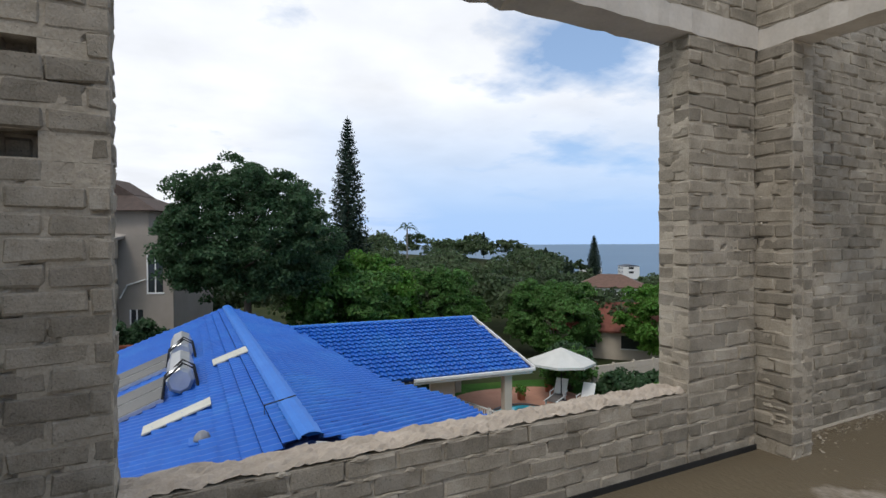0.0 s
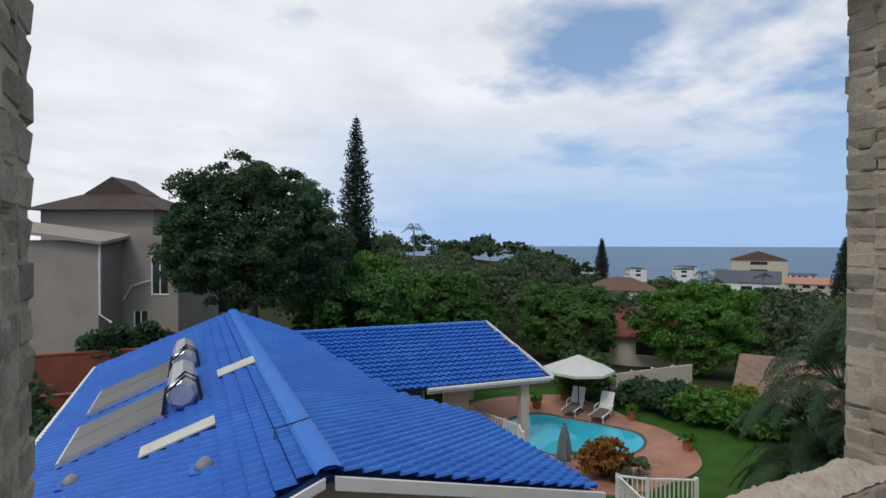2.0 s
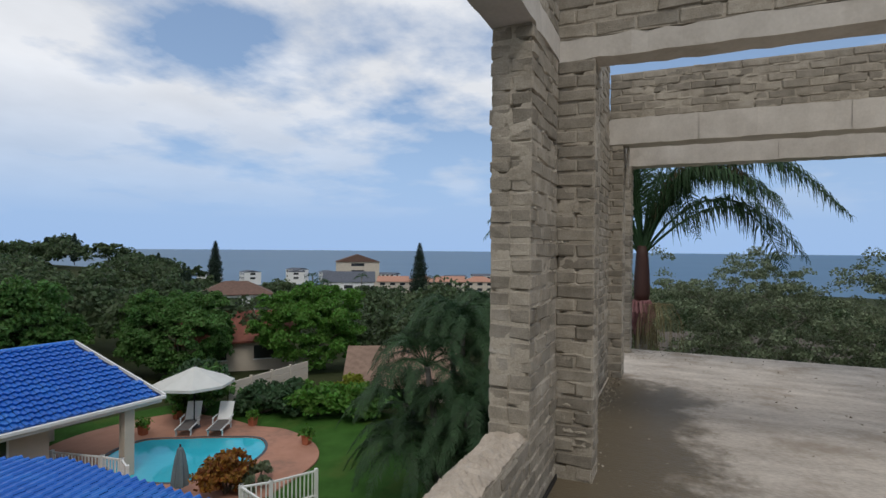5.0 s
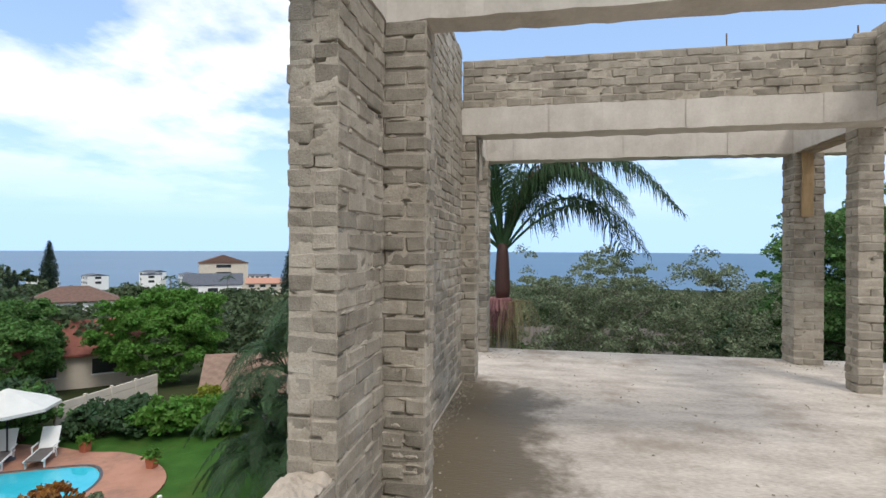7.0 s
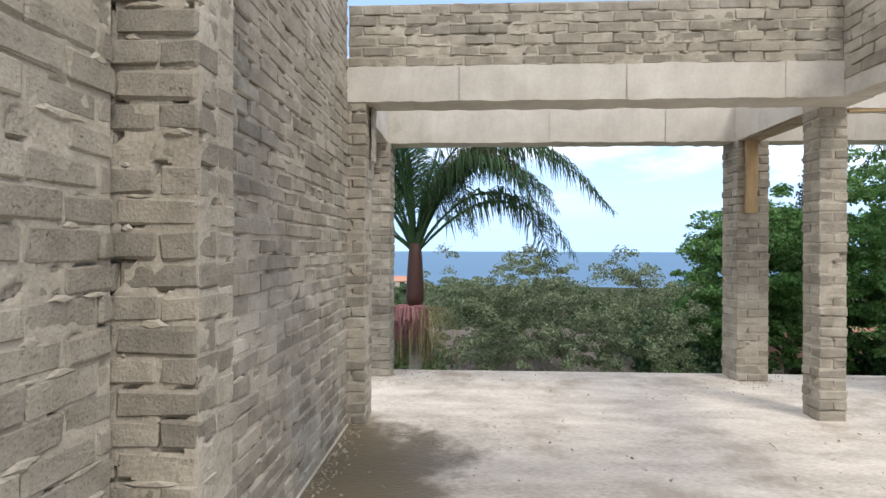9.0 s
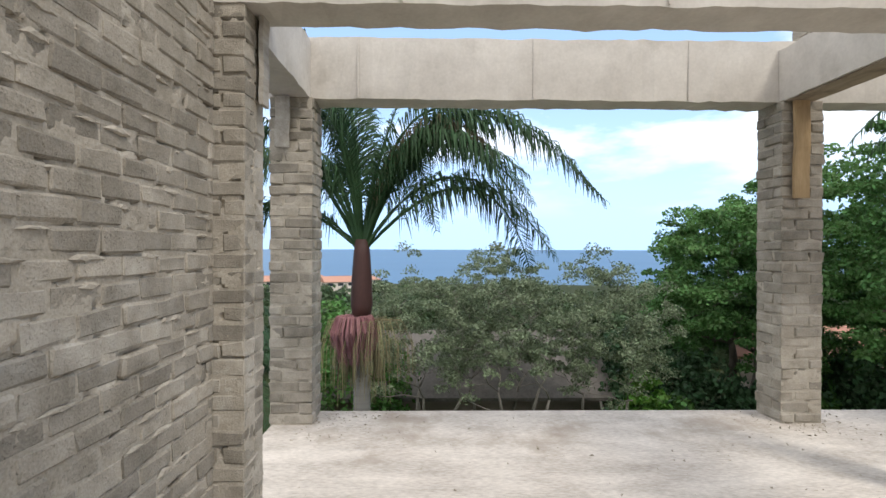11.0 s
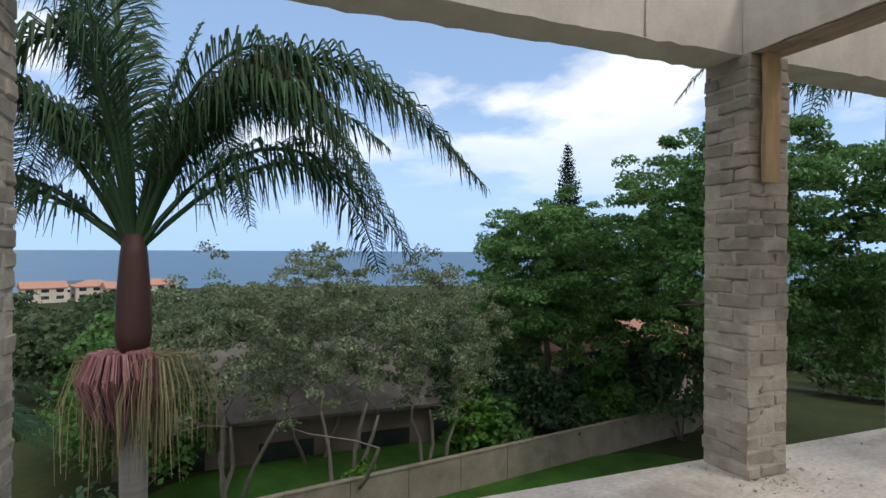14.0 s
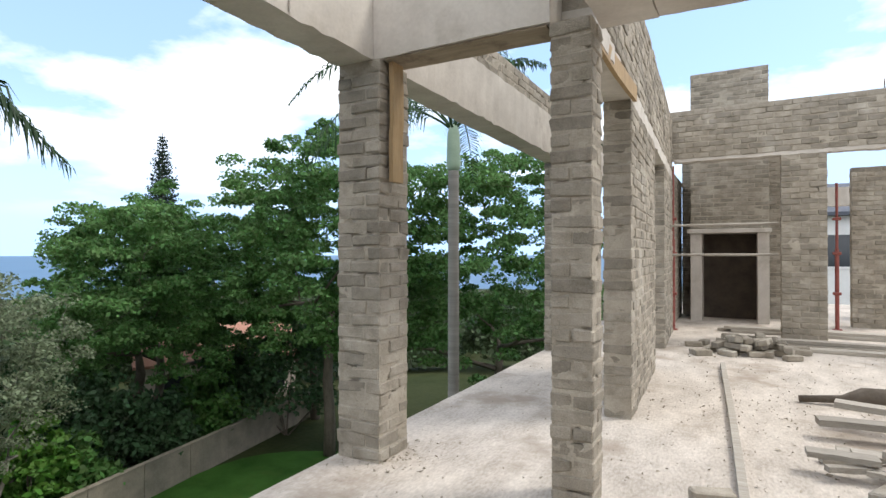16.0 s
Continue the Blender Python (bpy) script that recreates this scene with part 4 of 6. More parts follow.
def tall_palm(name, label, base, trunk_h, r, shaft, fronds, length, seed, shaft_mat, droop=.9):
    e = thing(name, label, "palm tree", loc=base)
    rng = np.random.default_rng(seed)
    V, Fc = ringed_trunk([(0, 0, 0), (0, 0, trunk_h * .5), (0, 0, trunk_h)], [r * 1.25, r, r * .95], .09)
    mesh_ob("trunk", V, Fc, M_PALMTRUNK, e, smooth=True)
    zc = trunk_h
    if shaft:
        V, Fc = tube([(0, 0, trunk_h), (0, 0, trunk_h + .1), (0, 0, trunk_h + shaft * .8), (0, 0, trunk_h + shaft)], [r, r * 1.25, r * 1.1, r * .7], 12)
        mesh_ob("crownshaft", V, Fc, shaft_mat, e, "pale green crownshaft", smooth=True)
        zc += shaft
    for k in range(fronds):
        a = 6.283 * k / fronds + rng.uniform(-.25, .25)
        el = rng.uniform(.15, 1.0)
        o = Vector((0, 0, zc - .1))
        h = Vector((math.cos(a), math.sin(a), 0))
        m1 = o + h * length * .45 * (1.1 - .5 * el) + Vector((0, 0, length * .42 * el))
        m2 = o + h * length * (.95 - .35 * el) + Vector((0, 0, length * (.40 * el - .35 * droop)))
        frond(e, o, m1, m2, length * .2, max(16, int(length * 13)), max(.035, length * .011), seed * 31 + k, droop)
    return e


def weeping_palm():
    e = thing("palm_clump", "large clump of drooping feathery green palms", "palm tree", loc=(16.6, 8.0, -7.0))
    rng = np.random.default_rng(9)
    for s_, (dx, dy, h) in enumerate(((0, 0, 5.6), (1.3, -.9, 6.0), (-.8, .9, 4.6), (1.3, .9, 5.4), (.4, -1.9, 4.8), (-1.0, -.6, 3.4), (-.4, 1.9, 3.2), (.2, -.9, 3.6), (.6, -1.4, 2.2), (-.9, .2, 2.0), (-1.3, -1.3, 2.1), (0, 1.5, 2.1), (-1.2, 1.3, 1.9))):
        V, Fc = ringed_trunk([(dx * .4, dy * .4, 0), (dx, dy, h)], [.14, .09], .14)
        mesh_ob("trunk", V, Fc, M_PALMTRUNK, e, smooth=True)
        for k in range(18):
            a = 6.283 * k / 18 + rng.uniform(-.2, .2)
            o = Vector((dx, dy, h))
            hh = Vector((math.cos(a), math.sin(a), 0))
            el = rng.uniform(.1, 1)
            L_ = rng.uniform(2.5, 3.3)
            frond(e, o, o + hh * L_ * (.48 - .18 * el) + Vector((0, 0, L_ * .40 * el)), o + hh * L_ * (.84 - .2 * el) + Vector((0, 0, L_ * (-.42 + .52 * el))), .62, 84, .027, 300 + s_ * 40 + k, .5)


king_palm()
tp = tall_palm("tall_palm", "tall grey ringed palm with pale green crownshaft", (10.5, -7.65, -7.0), 9.85, .108, .85, 11, 3.3, 12, M_GREENSHAFT)
frond(tp, (0, 0, 10.6), (1.05, 1.15, 11.75), (1.95, 2.2, 10.8), .55, 60, .035, 921, .8)
frond(tp, (0, 0, 10.6), (-.6, -.3, 11.7), (-1.5, -.8, 11.8), .55, 50, .035, 922, .9)
weeping_palm()
tree("broadleaf_tree", "large dense dark green broadleaf tree", (4.5, 34.8, -7.0), 1.45, (5.1, 4.9, 4.5), 620, 150, .125, .72, M_LEAF_DARK, M_BARK, .35, 101, limbs=14)
tree("broadleaf_tree", "low bushy dark tree beside the large tree", (10.6, 33.5, -7.0), -3.4, (3.6, 3.4, 3.2), 110, 200, .17, .8, M_LEAF_MID, M_BARK, .2, 102)
tree("broadleaf_tree", "round bright green tree behind the pool garden", (33.0, 26.5, -7.2), -4.6, (3.8, 3.8, 3.0), 340, 150, .125, .55, M_LEAF_BRIGHT, M_BARK, .22, 103)
tree("broadleaf_tree", "spreading green tree behind the pool garden", (26.9, 33.0, -7.2), -4.7, (3.7, 3.7, 2.9), 340, 150, .125, .55, M_LEAF_MID, M_BARK, .22, 104)
tree("broadleaf_tree", "bright green bushy tree in the woodland", (13.0, 39.0, -7.2), -3.2, (4.5, 4.0, 3.4), 260, 105, .17, .65, M_LEAF_BRIGHT, M_BARK, .22, 105)
tree("broadleaf_tree", "spreading green tree in the woodland", (20.0, 41.0, -7.2), -4.2, (4.5, 4.0, 3.0), 260, 105, .17, .65, M_LEAF_MID, M_BARK, .22, 106)
norfolk_pine("tall narrow dark Norfolk pine above the woodland", (14.85, 47.4, -7.0), 19.9, 2.25, 7, start=.10, detail=1.3)
norfolk_pine("dark conical pine in the woodland", (122.5, 131, -13.0), 16.5, 2.6, 8)
norfolk_pine("dark conical pine before the sea", (99, 50, -12.0), 14.7, 2.3, 9)
norfolk_pine("dark pine rising behind the garden trees", (61.6, -36.0, -12.0), 26.6, 3.3, 11)

# grey-green garden trees with open branches
for k, (x, y, cz, r, st) in enumerate(((23.4, -1.8, -1.5, 3.0, 3), (23.8, -5.3, -1.6, 2.5, 3), (24.0, 1.7, -1.7, 2.6, 3), (27.0, -1.5, -1.9, 2.6, 2))):
    tree("garden_tree", "multi-stemmed grey-green tree with thin open foliage", (x, y, -7.0), cz - .6, (r, r, 3.2), 200, 80, .070, .40, M_LEAF_OLIVE, M_GREYBARK, .085, 120 + k, limbs=30, stems=st + 1, bottom=-.5, hollow=.30, group="grey-green garden trees")
for k, (x, y, cz, rx, rz_) in enumerate(((27.3, -12.2, -.5, 4.0, 4.5), (20.6, -16.0, 1.5, 4.6, 5.4), (14.4, -19.0, .6, 4.4, 5.2), (31.0, -15.5, -.8, 4.2, 4.6), (24.5, -19.5, .0, 4.5, 5.5))):
    tree("spreading_tree", "tall spreading tree with layered bright green leaves", (x, y, -7.0), cz, (rx, rx, rz_), 330, 150, .105, .62, M_LEAF_SHADE, M_BARK, .26, 130 + k, limbs=18, hollow=.4, flat=.68, group="spreading garden trees")
for k, (x, y, rx, rz_) in enumerate(((24.6, -8.2, 1.2, 1.6), (25.8, -9.6, 1.8, 2.6), (28.5, -8.0, 2.0, 3.0), (25.6, -14.0, 1.4, 2.0), (25.2, -11.8, 1.2, 1.8), (26.8, -16.5, 1.6, 2.4), (26.5, 4.5, 2.2, 3.0), (18.3, 4.6, 1.4, 2.0), (24, -17, 2.4, 3), (30, 5.5, 2.4, 3.4))):
    shrub("garden_shrub", "dense dark green garden shrub", (x, y, -7.0), (rx, rx, rz_), 4200, .15, (M_LEAF_DARK, M_LEAF_MID)[k % 3 == 0], 140 + k, group="garden shrubs")
shrub("garden_shrub", "bright young green shrub under the trees", (24.0, -6.9, -7.0), (.9, .9, 2.3), 2000, .16, M_LEAF_BRIGHT, 152, group="garden shrubs")
shrub("garden_shrub", "bright young green shrub under the trees", (22.6, -2.4, -7.0), (.6, .6, 1.0), 900, .15, M_LEAF_BRIGHT, 153, group="garden shrubs")


def woodland():
    """The wooded valley: hundreds of uneven crowns down to the shore."""
    rng = np.random.default_rng(77)
    Vs, Qs, o = [], [], 0
    n = 0
    for _ in range(6000):
        if n > 430:
            break
        az_ = radians(rng.uniform(-100, 106))
        r = 44 + 230 * rng.random() ** 1.25
        x, y = r * math.cos(az_), r * math.sin(az_)
        if az_ < radians(47) and r > 165:
            continue
        if any(abs(x - a) < b and abs(y - c) < d for a, b, c, d in CLEAR):
            continue
        n += 1
        g = ground_z(x, y)
        rad = rng.uniform(2.2, 4.4) * (1 + r / 500)
        hgt = rng.uniform(2.2, 5.0) if az_ > radians(36) else rng.uniform(.4, 3.0)
        m = 26 if r < 95 else (18 if r < 150 else 12)
        per = 44 if r < 95 else (34 if r < 150 else 26)
        p, nrm, sz, c = crown_leaves(rng, (rad, rad, rad * .75), m * 2, per, .17 + r * .0028, rad * .36, .5, bottom=-.1)
        V, Q = leaf_quads(p + np.array((x, y, g + hgt)), nrm, sz, rng, 1.4)
        Vs.append(V); Qs.append(Q + o); o += len(V)
    w_ = np_mesh("woodland", np.concatenate(Vs), np.concatenate(Qs), M_LEAF_FOREST)
    tagged(w_, "dense dark green coastal woodland filling the valley", "woodland", kind="stuff")


CLEAR = [(66.5, 7, 67, 7), (57, 6, 58, 6), (-3, 14, 42, 9), (28.75, 6, -18.5, 6), (16, 6, 47, 5)]
woodland()
for k, (x, y, h) in enumerate(((48, 110, 12.0), (66, 92, 6.0), (112, 84, 7.0), (74, 56, 7.5), (128, 60, 8.0), (150, 96, 8), (52, 102, 7), (88, 88, 7), (140, 108, 8))):
    tall_palm("far_palm", "coconut palm rising from the woodland", (x, y, ground_z(x, y)), h, .17, 0, 11, 3.4, 60 + k, None, 1.0)
for k, (x, y, h) in enumerate(((110, 178, 11), (104, 182, 8), (122, 172, 8), (132, 165, 9), (138, 160, 8), (128, 168, 7), (124, 146, 9), (118, 150, 11))):
    norfolk_pine("small dark pine on the far ridge", (x, y, ground_z(x, y)), h * .55 + 4, 1.5, 80 + k, detail=.5)

# ---- blue-roofed house next door ----


def tile_mesh(w, l, material):
    """One profiled roof tile: a wave across, a thick lower lip."""
    V, Fc = [], []
    n = 6
    for row, (y, dz) in enumerate(((-.5, .072), (.5, .004))):
        for i in range(n + 1):
            u = i / n
            V.append(((u - .5) * w, y * l, dz + .032 * math.sin(2 * math.pi * u)))
    for i in range(n + 1):
        u = i / n
        V.append(((u - .5) * w, -.5 * l, -.015 + .020 * math.sin(2 * math.pi * u)))
    for i in range(n):
        Fc.append((i, i + 1, n + 2 + i, n + 1 + i))
        Fc.append((2 * n + 2 + i, 2 * n + 3 + i, i + 1, i))
    me = bpy.data.meshes.new("roof_tile")
    me.from_pydata(V, [], Fc)
    me.materials.append(material)
    return me


def inside(poly, u, v):
    c = False
    for (a, b), (p, q) in zip(poly, poly[1:] + poly[:1]):
        if (b > v) != (q > v) and u < (p - a) * (v - b) / (q - b) + a:
            c = not c
    return c


def roof_slope(house, origin, udir, vdir, poly, tw, tl, near, material, label):
    """A roof slope: a deck with courses of tiles; poly is in metres along the eave (u) and up the slope (v)."""
    o, u, v = Vector(origin), Vector(udir).normalized(), Vector(vdir).normalized()
    w_ = u.cross(v)
    V = [o + u * a + v * b - w_ * .05 for a, b in poly] + [o + u * a + v * b - w_ * .12 for a, b in poly]
    n = len(poly)
    Fc = [tuple(range(n)), tuple(range(2 * n - 1, n - 1, -1))] + [(i, n + i, n + (i + 1) % n, (i + 1) % n) for i in range(n)]
    # deck painted near-black blue, standing in for shadow between the tiles
    deck = mesh_ob("roof", V, Fc, M_GAPSHADE, house, label)
    me = tile_mesh(tw * .93, tl * .95, material)
    rot = Matrix((u, v, w_)).transposed().to_4x4()
    spots = []
    us, vs = [a for a, b in poly], [b for a, b in poly]
    rows = int((max(vs) - min(vs)) / tl)
    for j in range(rows + 1):
        vv = min(vs) + (j + .5) * tl
        for i in range(int((max(us) - min(us)) / tw) + 1):
            uu = min(us) + (i + .5) * tw
            if inside(poly, uu, vv) and inside(poly, uu - tw * .3, vv) and inside(poly, uu + tw * .3, vv):
                spots.append(o + u * uu + v * vv)
    spots.sort(key=lambda q: (q - Vector(near)).length)
    rest = []
    for k, q in enumerate(spots):
        jit = Matrix.Rotation(random.uniform(-.006, .006), 4, "X")
        if k < 300:
            t = new("roof_tile", me)
            t.parent = deck
            t.matrix_local = Matrix.Translation(q + w_ * random.uniform(-.003, .003)) @ rot @ jit
        else:
            m = Matrix.Translation(q) @ rot
            rest.append(([m @ x.co for x in me.vertices], [tuple(p.vertices) for p in me.polygons]))
    if rest:
        V, Fc = join(rest)
        tagged(mesh_ob("roof_tiles", V, Fc, material, deck), kind="stuff")
    return deck


def ridge_cap(house, a, b, r=.13):
    """Half-round capping in overlapping lengths along a ridge or hip."""
    a, b = Vector(a), Vector(b)
    d = (b - a).normalized()
    s_ = d.cross(Vector((0, 0, 1))).normalized()
    up_ = s_.cross(d)
    n = max(1, int((b - a).length / .42))
    for i in range(n):
        V = []
        for e_, g in ((0, 1.0), (1.04, 1.12)):
            c = a.lerp(b, (i + e_) / n) if i + e_ <= n else b
            for k in range(6):
                w_ = math.pi * k / 5
                V.append(c + s_ * (math.cos(w_) * r * g) + up_ * (math.sin(w_) * r * .55 * g - .03))
        mesh_ob("ridge_cap", V, [(k, k + 1, k + 7, k + 6) for k in range(5)], M_CAP, house, "paler blue ridge cap")


def blue_house():
    h = thing("house", "single-storey house with bright blue tiled roof", "house", loc=(1.77, 7.34, -1.3), rz=-1.8)
    SL, SR = .40, .247
    ul, ur = Vector((0, -1, 0)), Vector((0, 1, 0))
    # west slope: eave at x=-4.6, u runs back towards the near verge
    vl = Vector((4.6, 0, 4.6 * SL)); Ll = vl.length
    roof_slope(h, (-4.6, 17.0, -4.6 * SL), ul, vl, [(0, 0), (17.0, 0), (17.0, Ll), (.5, Ll)], .225, .27, (0, 0, 0), M_BLUE, "blue tiled west slope")
    vr = Vector((-4.05, 0, 4.05 * SR)); Lr = vr.length
    poly = [(0, 0), (3.9, 0), (5.2, Lr * (1 - 2.57 / 4.05)), (9.0, Lr * (1 - 2.2 / 4.05)), (13.2, Lr * (1 - 1.8 / 4.05)), (16.5, Lr)]
    poly += [(0, Lr)]
    roof_slope(h, (4.05, 0, -4.05 * SR), ur, vr, poly, .20, .25, (0, 0, 0), M_BLUE, "blue tiled east slope")
    ridge_cap(h, (0, -.04, .03), (0, 16.6, .03), .17)
    ridge_cap(h, (0, 16.6, .0), (-4.6, 17.0, -4.6 * SL), .12)
    ridge_cap(h, (0, 16.6, .0), (1.8, 13.2, -.44), .12)
    # walls and gable
    for name, a in (("wall", (-4.2, -4.0, .3, 16.8, -5.6, -1.9)), ("wall", (3.6, 3.8, .5, 3.9, -5.6, -1.25)), ("wall", (-4.2, 4.0, 16.6, 16.8, -5.6, -1.9))):
        part(name, boxed(*a), M_CREAM, h)
    V = [(-4.2, .3, -5.6), (3.8, .3, -5.6), (3.8, .3, -1.15), (0, .3, -.2), (-4.2, .3, -1.9)]
    V += [(x, .5, z) for x, y, z in V]
    mesh_ob("gable_wall", V, [(0, 1, 2, 3, 4), (9, 8, 7, 6, 5)] + [(i, 5 + i, 5 + (i + 1) % 5, (i + 1) % 5) for i in range(5)], M_CREAM, h)
    def board(p, q, hh, t, name, material):
        p, q = Vector(p), Vector(q)
        V = []
        for c in (p, q):
            V += [c + Vector((0, -t, 0)), c + Vector((0, 0, 0)), c + Vector((0, 0, -hh)), c + Vector((0, -t, -hh))]
        mesh_ob(name, V, [(0, 1, 2, 3), (7, 6, 5, 4), (0, 4, 5, 1), (1, 5, 6, 2), (2, 6, 7, 3), (3, 7, 4, 0)], material, h)
    board((.06, -.02, -.05), (4.15, -.02, -4.05 * SR - .04), .16, .05, "fascia", M_WHITE)
    board((-.06, -.02, -.05), (-4.7, -.02, -4.6 * SL - .04), .12, .04, "fascia", M_WHITE)
    part("gutter", boxed(-4.78, -4.64, .0, 17.1, -4.6 * SL - .12, -4.6 * SL - .02, .01), M_WHITE, h)
    # solar water heaters on the west slope
    def on(x, y, up_=0.0):
        return Vector((x, y, x * SL + up_))
    for k, y0 in enumerate((5.55, 8.75)):
        sh = thing("solar_water_heater", "silver roof tank with two dark solar collector panels", "solar heater", "solar water heaters")
        sh.matrix_world = pose(1.77, 7.34, -1.3, 0, 0, -1.8)
        for j in range(2):
            ya, yb = y0 + j * 1.12, y0 + 1.08 + j * 1.12
            V = [on(-3.75, ya, .06), on(-3.75, yb, .06), on(-1.98, yb, .06), on(-1.98, ya, .06)]
            V += [v + Vector((0, 0, .09)) for v in V]
            hexa = [(3, 2, 1, 0), (4, 5, 6, 7), (0, 1, 5, 4), (1, 2, 6, 5), (2, 3, 7, 6), (3, 0, 4, 7)]
            mesh_ob("collector_frame", V, hexa, M_TANK, sh)
            c = (on(-2.86, (ya + yb) / 2, .155))
            V = [on(x, y, .154) for x, y in ((-3.70, ya + .04), (-3.70, yb - .04), (-2.03, yb - .04), (-2.03, ya + .04))]
            V += [v + Vector((0, 0, .008)) for v in V]
            mesh_ob("collector_glass", V, hexa, M_PANEL, sh, "dark glazed collector")
        V, Fc = tube([on(-1.66, y0 - .05, .36), on(-1.66, y0, .36), on(-1.66, y0 + 2.1, .36), on(-1.66, y0 + 2.15, .36)], [.22, .29, .29, .22], 8)
        mesh_ob("tank", V, Fc, M_TANK, sh, "silver eight-sided tank")
        for dy in (.12, .5):
            V, Fc = tube([on(-2.0, y0 + dy - .2, .15), on(-1.95, y0 + dy - .2, .55), on(-1.6, y0 + dy - .2, .72), on(-1.38, y0 + dy - .2, .5), on(-1.3, y0 + dy - .2, .05)], [.03] * 5, 6)
            mesh_ob("pipe", V, Fc, M_BLACK, sh, "black lagged pipe")
    for (xa, xb, ya, yb), mt, lb in (((-2.28, -1.12, 3.75, 4.25), M_LEAD, "pale translucent skylight sheet"), ((-.95, -.17, 6.7, 7.35), M_LEAD, "pale patch of flashing")):
        V = [on(xa, ya, .075), on(xa, yb, .075), on(xb, yb - .2, .075), on(xb, ya - .2, .075)]
        V += [v + Vector((0, 0, .03)) for v in V]
        sk = mesh_ob("skylight", V, [(3, 2, 1, 0), (4, 5, 6, 7), (0, 1, 5, 4), (1, 2, 6, 5), (2, 3, 7, 6), (3, 0, 4, 7)], mt)
        sk.matrix_world = pose(1.77, 7.34, -1.3, 0, 0, -1.8)
        tagged(sk, lb, "skylight")
    for x, y in ((-1.31, 2.07), (-3.3, 4.39)):
        rv = thing("roof_vent", "small round grey domed roof vent", "vent", "roof vents")
        rv.matrix_world = pose(1.77, 7.34, -1.3, 0, 0, -1.8) @ Matrix.Translation(on(x, y, .02))
        V, Fc = tube([(0, 0, 0), (0, 0, .05), (0, 0, .11), (0, 0, .15)], [.14, .13, .09, .03], 12)
        mesh_ob("dome", V, Fc, M_DOME, rv, smooth=True)
        part("base_plate", boxed(-.2, .2, -.2, .2, -.05, .005), M_BLUE, rv)
    V, Fc = tube([on(-.39, 1.76, -.05), on(-.39, 1.76, .17), (.10, 1.7, .13)], [.012, .012, .012], 5)
    ae = mesh_ob("aerial_bracket", V, Fc, M_BLACK)
    ae.matrix_world = pose(1.77, 7.34, -1.3, 0, 0, -1.8)
    tagged(ae, "thin black metal bracket across the ridge", "aerial")


def pool_wing():
    h = thing("house_wing", "pool-side wing with blue tiled gable roof and white trim", "house", loc=(7.48, 20.11, -4.2), rz=-6.5)
    rise, run = 1.77, 4.25
    v = Vector((0, run, rise)); L_ = v.length
    roof_slope(h, (-3.4, 0, 0), (1, 0, 0), v, [(0, 0), (10.45, 0), (9.35, L_), (0, L_)], .30, .31, (7, 0, 0), M_BLUE, "blue tiled south slope")
    vb = Vector((0, -run, rise))
    roof_slope(h, (5.95, 2 * run, 0), (-1, 0, 0), vb, [(0, 0), (9.3, 0), (9.3, L_), (0, L_)], .6, .62, (7, 9, 0), M_BLUE, "blue tiled north slope")
    ridge_cap(h, (-3.4, run, rise + .02), (5.95, run, rise + .02), .12)
    def rake(p, q, w_, name):
        p, q = Vector(p), Vector(q)
        V = []
        for c in (p, q):
            V += [c, c + Vector((w_, 0, 0)), c + Vector((w_, 0, -.16)), c + Vector((0, 0, -.16))]
        mesh_ob(name, V, [(0, 1, 2, 3), (7, 6, 5, 4), (0, 4, 5, 1), (1, 5, 6, 2), (2, 6, 7, 3), (3, 7, 4, 0)], M_WHITE, h)
    rake((7.08, -.05, .03), (5.98, run, rise + .05), .06, "bargeboard")
    part("gutter", boxed(1.5, 7.1, -.14, -.02, -.13, -.01, .012), M_WHITE, h)
    part("fascia", boxed(1.5, 7.0, -.016, .02, -.26, -.02), M_WHITE, h)
    part("soffit", boxed(1.6, 6.9, .02, run * 2 - .3, -.24, -.20), M_WHITE, h)
    part("wall", boxed(1.6, 3.7, 1.0, run * 2 - .4, -2.75, -.24), M_CREAM, h)
    w_ = part("window", boxed(1.7, 2.5, .975, 1.002, -1.25, -.45), M_DARKGLASS, h, "dark window")
    part("window_frame", boxed(1.64, 1.70, .96, 1.004, -1.31, -.39), M_WHITE, w_)
    part("window_frame", boxed(2.50, 2.56, .96, 1.004, -1.31, -.39), M_WHITE, w_)
    for x, y in ((5.9, .35), (6.1, 6.6)):
        part("post", boxed(x - .18, x + .18, y - .18, y + .18, -2.75, -.24, .01), M_CREAM, h, "square plastered post")


def baluster_fence(label, pts, z0, height=1.0):
    """White railings: posts, two rails and slim balusters."""
    f = thing("white_fence", label, "fence", "white railings")
    for (xa, ya), (xb, yb) in zip(pts, pts[1:]):
        a, b = Vector((xa, ya, z0)), Vector((xb, yb, z0))
        L_ = (b - a).length
        ang = math.atan2(yb - ya, xb - xa)
        n = max(2, int(L_ / .13))
        for i in range(n + 1):
            big = i in (0, n)
            c = a.lerp(b, i / n)
            w_ = .055 if big else .02
            o = part("post" if big else "baluster", boxed(-w_, w_, -w_, w_, 0 if big else .1, height + (.06 if big else -.03), .004), M_WHITE, f)
            o.matrix_local = Matrix.Translation(c) @ Matrix.Rotation(ang, 4, "Z")
        for zz in (.10, height - .05):
            o = part("rail", boxed(0, L_, -.03, .03, zz, zz + .06, .005), M_WHITE, f)
            o.matrix_local = Matrix.Translation(a) @ Matrix.Rotation(ang, 4, "Z")
    return f


